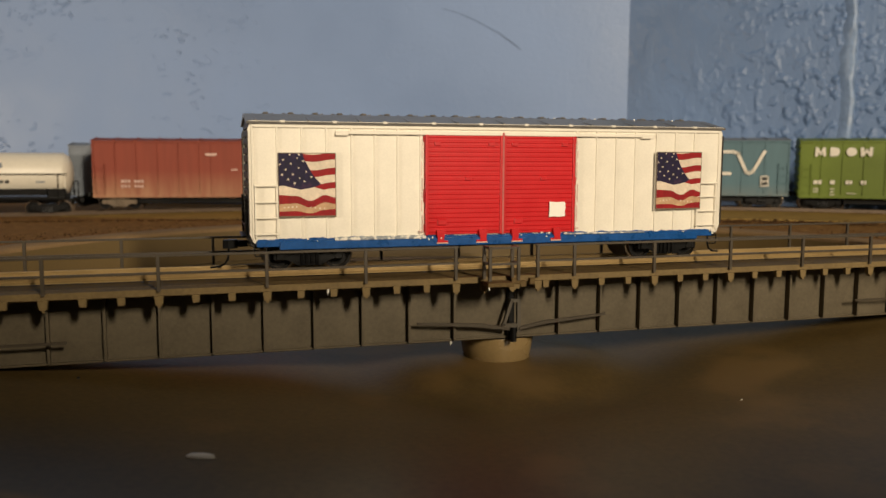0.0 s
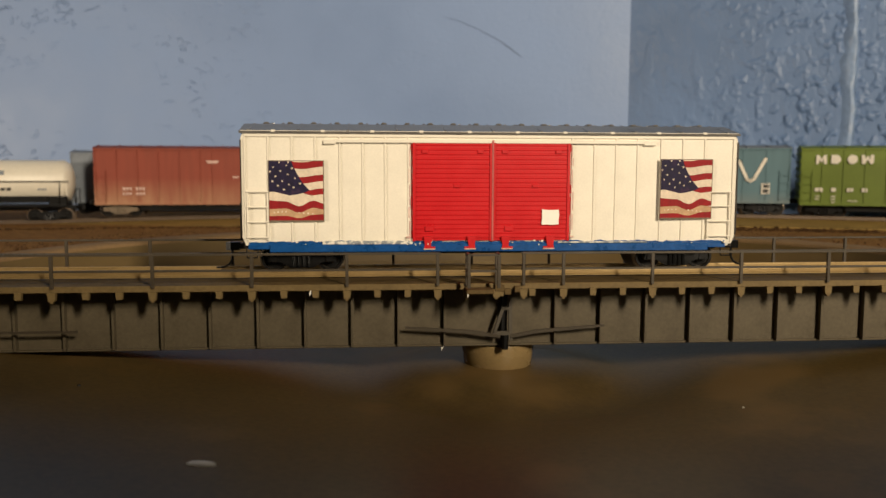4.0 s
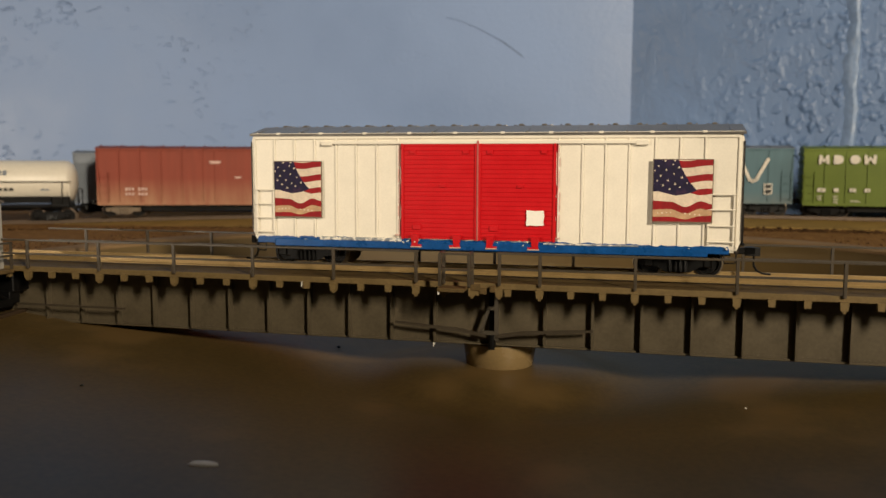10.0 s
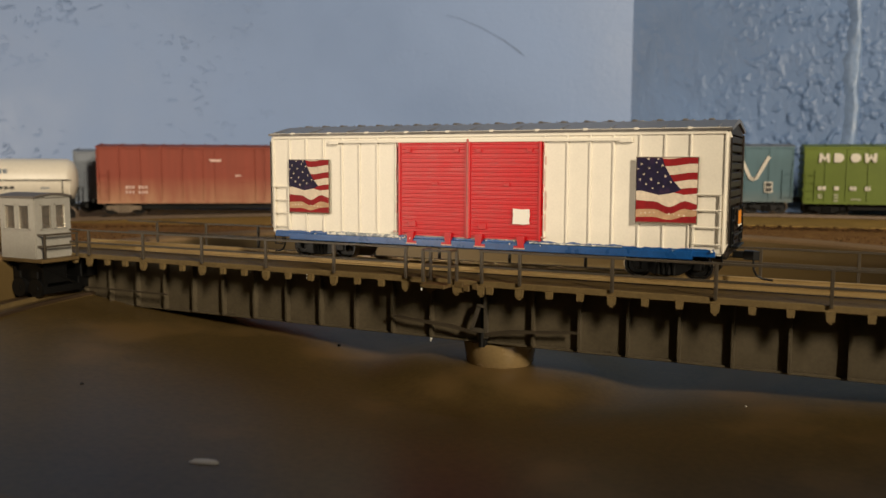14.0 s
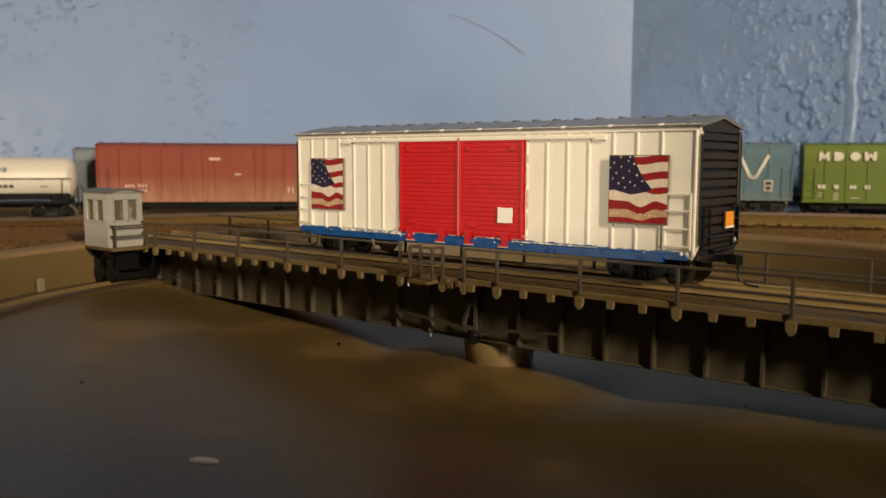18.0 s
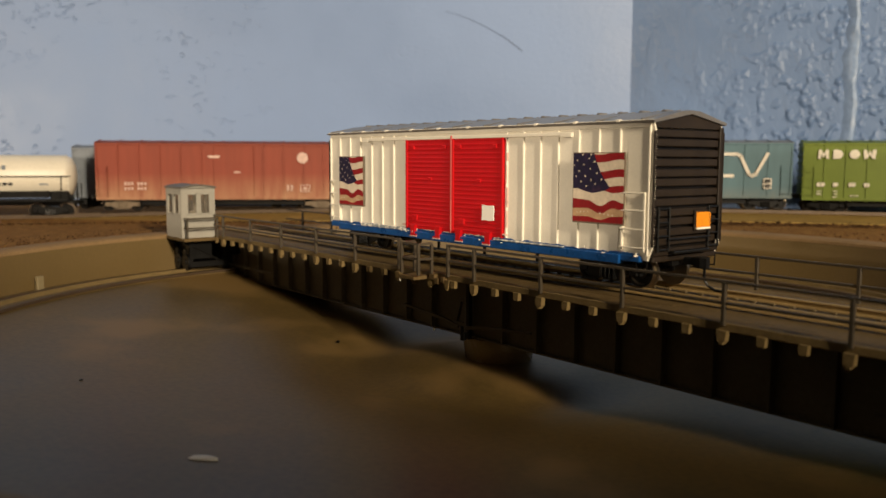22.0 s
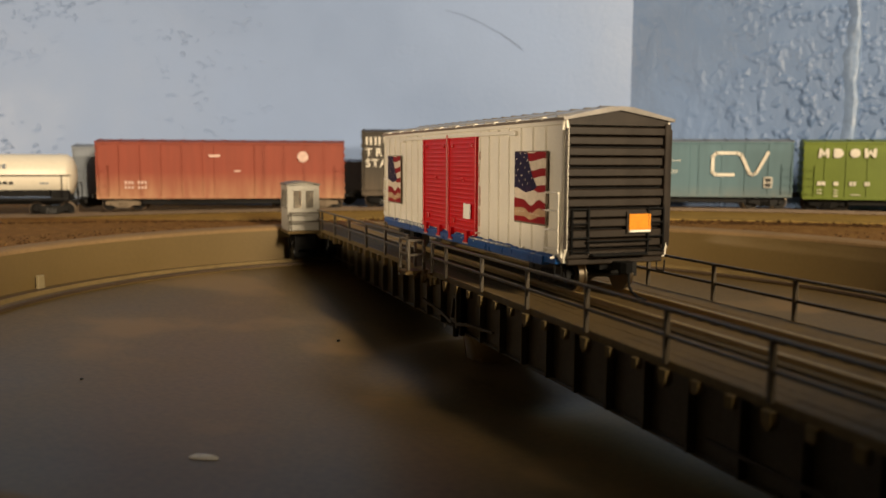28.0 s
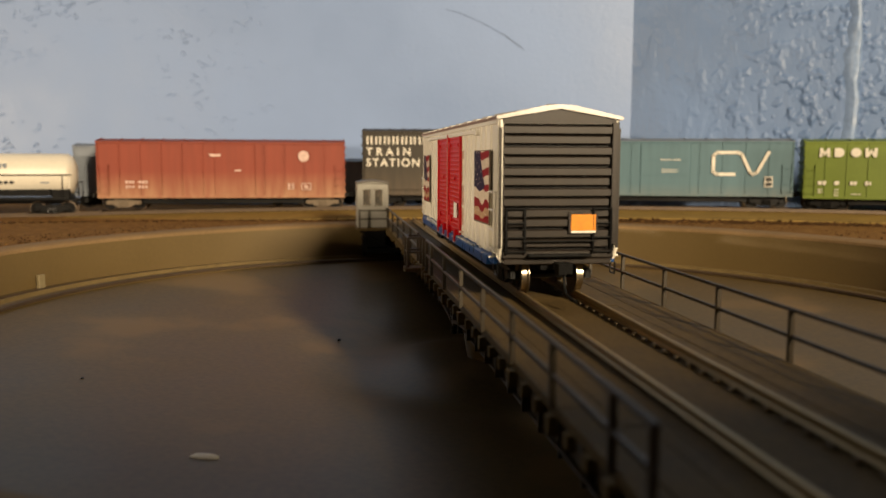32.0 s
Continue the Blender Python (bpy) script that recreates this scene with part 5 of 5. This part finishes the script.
def teal_car():
    car = parked_boxcar("parked_boxcar", on_main(0.1195), 0.177, 0.0485, BOX_TEAL, "blue-green boxcar with a white angular emblem on the rear track", 11, (-0.0175, 0.0175), BLACK, BOX_GREY, wheel=WHEEL)
    bm = B()
    y0, y1 = Y_FACE - 0.0001, Y_FACE + 0.0005

    def stroke(pts, w):
        for (ax, az), (bx, bz) in zip(pts, pts[1:]):
            dx, dz = bx - ax, bz - az
            ln = math.hypot(dx, dz)
            nx, nz = -dz / ln * w / 2, dx / ln * w / 2
            ex, ez = dx / ln * w * 0.35, dz / ln * w * 0.35
            extrude_poly(bm, [(ax + nx - ex, az + nz - ez), (bx + nx + ex, bz + nz + ez), (bx - nx + ex, bz - nz + ez), (ax - nx - ex, az - nz - ez)], y0, y1, "y")
    stroke([(0.0480, 0.0227), (0.0360, 0.0227), (0.0335, 0.0245), (0.0335, 0.0360), (0.0360, 0.0382), (0.0500, 0.0382), (0.0530, 0.0368), (0.0590, 0.0240), (0.0612, 0.0228), (0.0636, 0.0240), (0.0712, 0.0384)], 0.0022)
    part("emblem", bm, LETTER, car, "white angular ribbon emblem")
    bars(car, LETTER, [(-0.0035, 0.0326, 0.0145, 0.0005), (-0.0025, 0.0256, 0.0115, 0.0004), (-0.0025, 0.0240, 0.0115, 0.0004)], Y_FACE, label="thin white lines")
    bars(car, LETTER, [(0.0690, 0.0136, 0.0056, 0.0076)], Y_FACE, "data_panel", "small pale data panel")
    bars(car, LETTER_BLACK, [(0.0698, 0.0143, 0.0040, 0.0027), (0.0698, 0.0178, 0.0040, 0.0027)], Y_FACE - 0.0003, "data_marks")
    return car


teal_car()


def green_car():
    car = parked_boxcar("parked_boxcar", on_main(0.3035), 0.178, 0.0490, BOX_GREEN, "bright green boxcar with white blocks of lettering on the rear track", 13, (-0.014, 0.016), BLACK)
    y0, y1 = Y_FACE - 0.0001, Y_FACE + 0.0005
    z, h = 0.0360, 0.0062
    notched = [(0, 0), (0.26, 0), (0.30, 0.52), (0.5, 0.1), (0.70, 0.52), (0.74, 0), (1, 0), (0.96, 1), (0.72, 1), (0.5, 0.52), (0.28, 1), (0.04, 1)]
    rounded = [(0, 0), (0.62, 0), (0.88, 0.16), (1, 0.40), (1, 0.60), (0.88, 0.84), (0.62, 1), (0, 1)]
    oval = [(0.5 + 0.5 * math.cos(k * math.pi / 8), 0.5 + 0.5 * math.sin(k * math.pi / 8)) for k in range(16)]
    for x, w, shape in ((-0.0795, 0.0070, notched), (-0.0698, 0.0062, rounded), (-0.0595, 0.0066, oval), (-0.0506, 0.0078, [(u, 1 - v) for u, v in notched])):
        bm = extrude_poly(B(), [(x + u * w, z + v * h) for u, v in shape], y0, y1, "y")
        part("initial_block", bm, LETTER, car, "plain white block mark")
    bars(car, LETTER, [(-0.0795 + d, 0.0166, w, 0.0026) for d, w in ((0, 0.0024), (0.0029, 0.0022), (0.0105, 0.003), (0.0205, 0.0018), (0.0228, 0.0018), (0.0300, 0.0018), (0.0323, 0.0012))], Y_FACE, label="small white marks")
    bars(car, LETTER, [(-0.0795, 0.0130, 0.003, 0.0006), (-0.0795, 0.0110, 0.003, 0.0006), (-0.069, 0.0130, 0.003, 0.0006), (-0.069, 0.0110, 0.003, 0.0006), (-0.069, 0.0090, 0.003, 0.0006), (-0.058, 0.010, 0.006, 0.0005)], Y_FACE, label="thin white data lines")
    return car


green_car()


def tank_car():
    m = on_main(-0.3850)
    car = root("tank_car", "white tank car with a dark walkway on the rear track", "tank car", m, "parked freight cars")
    hl, r, zc = 0.0785, 0.0152, 0.0272
    prof = [(0, -hl - 0.0045), (r * 0.5, -hl - 0.0036), (r * 0.85, -hl - 0.0014), (r, -hl + 0.002), (r, hl - 0.002), (r * 0.85, hl + 0.0014), (r * 0.5, hl + 0.0036), (0, hl + 0.0045)]
    bm = lathe(B(), prof, 40)
    bmesh.ops.rotate(bm, verts=bm.verts, matrix=Matrix.Rotation(radians(90), 3, "Y"))
    bmesh.ops.translate(bm, verts=bm.verts, vec=(0, 0, zc))
    part("tank", bm, TANK_WHITE, car, "white tank barrel", True)
    bm = B()
    box(bm, -hl, hl, -0.0168, 0.0168, 0.0098, 0.0112)
    box(bm, -hl - 0.004, hl + 0.004, -0.006, 0.006, 0.0068, 0.0100)
    for x in (-hl + 0.006, hl - 0.006):
        box(bm, x - 0.006, x + 0.006, -0.013, 0.013, 0.0100, 0.0170, 0.0005)
    part("frame", bm, BLACK, car, "black underframe")
    part("walkway", box(B(), -hl + 0.002, hl - 0.012, -0.0172, -0.0110, 0.0128, 0.0172), BLACK, car)
    bm = B()
    for x in (-hl + 0.004, 0, hl - 0.004):
        sweep(bm, [(x, -0.0170, 0.0112), (x, -0.0170, 0.0275)], 0.0003)
    sweep(bm, [(-hl, -0.0170, 0.0275), (hl + 0.002, -0.0170, 0.0275)], 0.00035)
    sweep(bm, [(hl + 0.0055, -0.012, 0.010), (hl + 0.0055, -0.012, 0.022), (hl + 0.0055, 0.012, 0.022), (hl + 0.0055, 0.012, 0.010)], 0.0004)
    part("handrail", bm, BLACK, car, "thin black handrail")
    part("dome", tube(B(), (0, 0, zc + r - 0.001), (0, 0, zc + r + 0.004), 0.006, 24), TANK_WHITE, car)
    bm = B()
    box(bm, hl - 0.0004, hl + 0.0004, -r - 0.0002, -r + 0.001, zc - 0.010, zc)
    part("weld_band", bm, TANK_WHITE, car)
    items = [(0.033 + 0.0036 * i, 0.0212, 0.0027, 0.0030) for i in range(3)]
    bars(car, LETTER_BLACK, items, -r + 0.0007, label="row of black marks")
    bars(car, BOX_GREY, [(0.033 + 0.0034 * i, 0.0318, 0.0025, 0.0034) for i in range(2)] + [(0.060, 0.0214, 0.0055, 0.0024)], -r + 0.0009, label="faded grey marks")
    for x in (-hl + 0.012, hl - 0.012):
        truck(car, x, wheel=DARK_WHEEL, drop=LIFT)
    for s in (-1, 1):
        coupler(car, s * (hl + 0.002), s, False)
    return car


tank_car()


def grey_hopper(x, length, height, off):
    m = on_main(x) @ Matrix.Translation((0, off, 0))
    return parked_boxcar("parked_hopper", m, length, height, BOX_GREY, "blue-grey covered freight car behind the red boxcar", 9, (-0.012, 0.012), BLACK)


grey_hopper(-0.2310, 0.178, 0.0470, 0.046)
grey_hopper(-0.0900, 0.110, 0.0340, 0.046)

# ---- small debris in the pit ----


def crumb(name, at, size, mat, label, seed, rz=0):
    rnd = random.Random(seed)
    bm = B()
    bmesh.ops.create_icosphere(bm, subdivisions=2, radius=1.0)
    for v in bm.verts:
        k = 0.8 + 0.35 * rnd.random()
        v.co = Vector((v.co.x * size[0] * k, v.co.y * size[1] * k, max(v.co.z * size[2] * k, -size[2] * 0.8)))
    ob = thing(name, bm, mat, label, "debris", smooth=True)
    ob.matrix_basis = pose(*at, 0, 0, rz)
    return ob


crumb("plastic_chip", (-0.0705, -0.1295, 0.0032), (0.0039, 0.0012, 0.0009), WHITE, "flat pale plastic chip lying on the pit floor", 1, 2)
crumb("dark_crumb", (-0.0676, 0.0231, -0.0018), (0.0008, 0.0007, 0.0006), BLACK, "tiny dark crumb on the pit floor", 2)
crumb("dark_crumb", (-0.1320, -0.0680, 0.0046), (0.0006, 0.0006, 0.0005), BLACK, "tiny dark crumb on the pit floor", 3)
crumb("pale_crumb", (0.0778, -0.0545, -0.0016), (0.0004, 0.0004, 0.0003), WHITE, "tiny white crumb on the pit floor", 4)


def motions():
    turn = [(0, 20.13), (0.5, 18.84), (1, 17.48), (1.5, 16.06), (2, 14.60), (3, 11.66), (4, 8.72), (5, 5.76), (6, 2.77), (7, -0.24), (8, -3.31), (9, -6.38), (10, -9.46),
            (11, -12.48), (12, -15.52), (13, -18.64), (14, -21.77), (15, -24.91), (16, -28.04), (17, -31.19), (18, -34.47), (19, -37.84), (20, -41.05), (21, -44.24),
            (22, -47.38), (23, -50.46), (24, -53.55), (25, -56.74), (26, -59.75), (27, -62.73), (28, -65.74), (29, -68.80), (30, -71.81), (31, -74.86), (32, -77.91)]
    walk(BRIDGE, [(t, pose(0, 0, 0, 0, 0, a)) for t, a in turn])
    walk(CAR, [(t, pose(0, 0, 0, 0, 0, a) @ pose(*CAR_AT)) for t, a in turn])


motions()
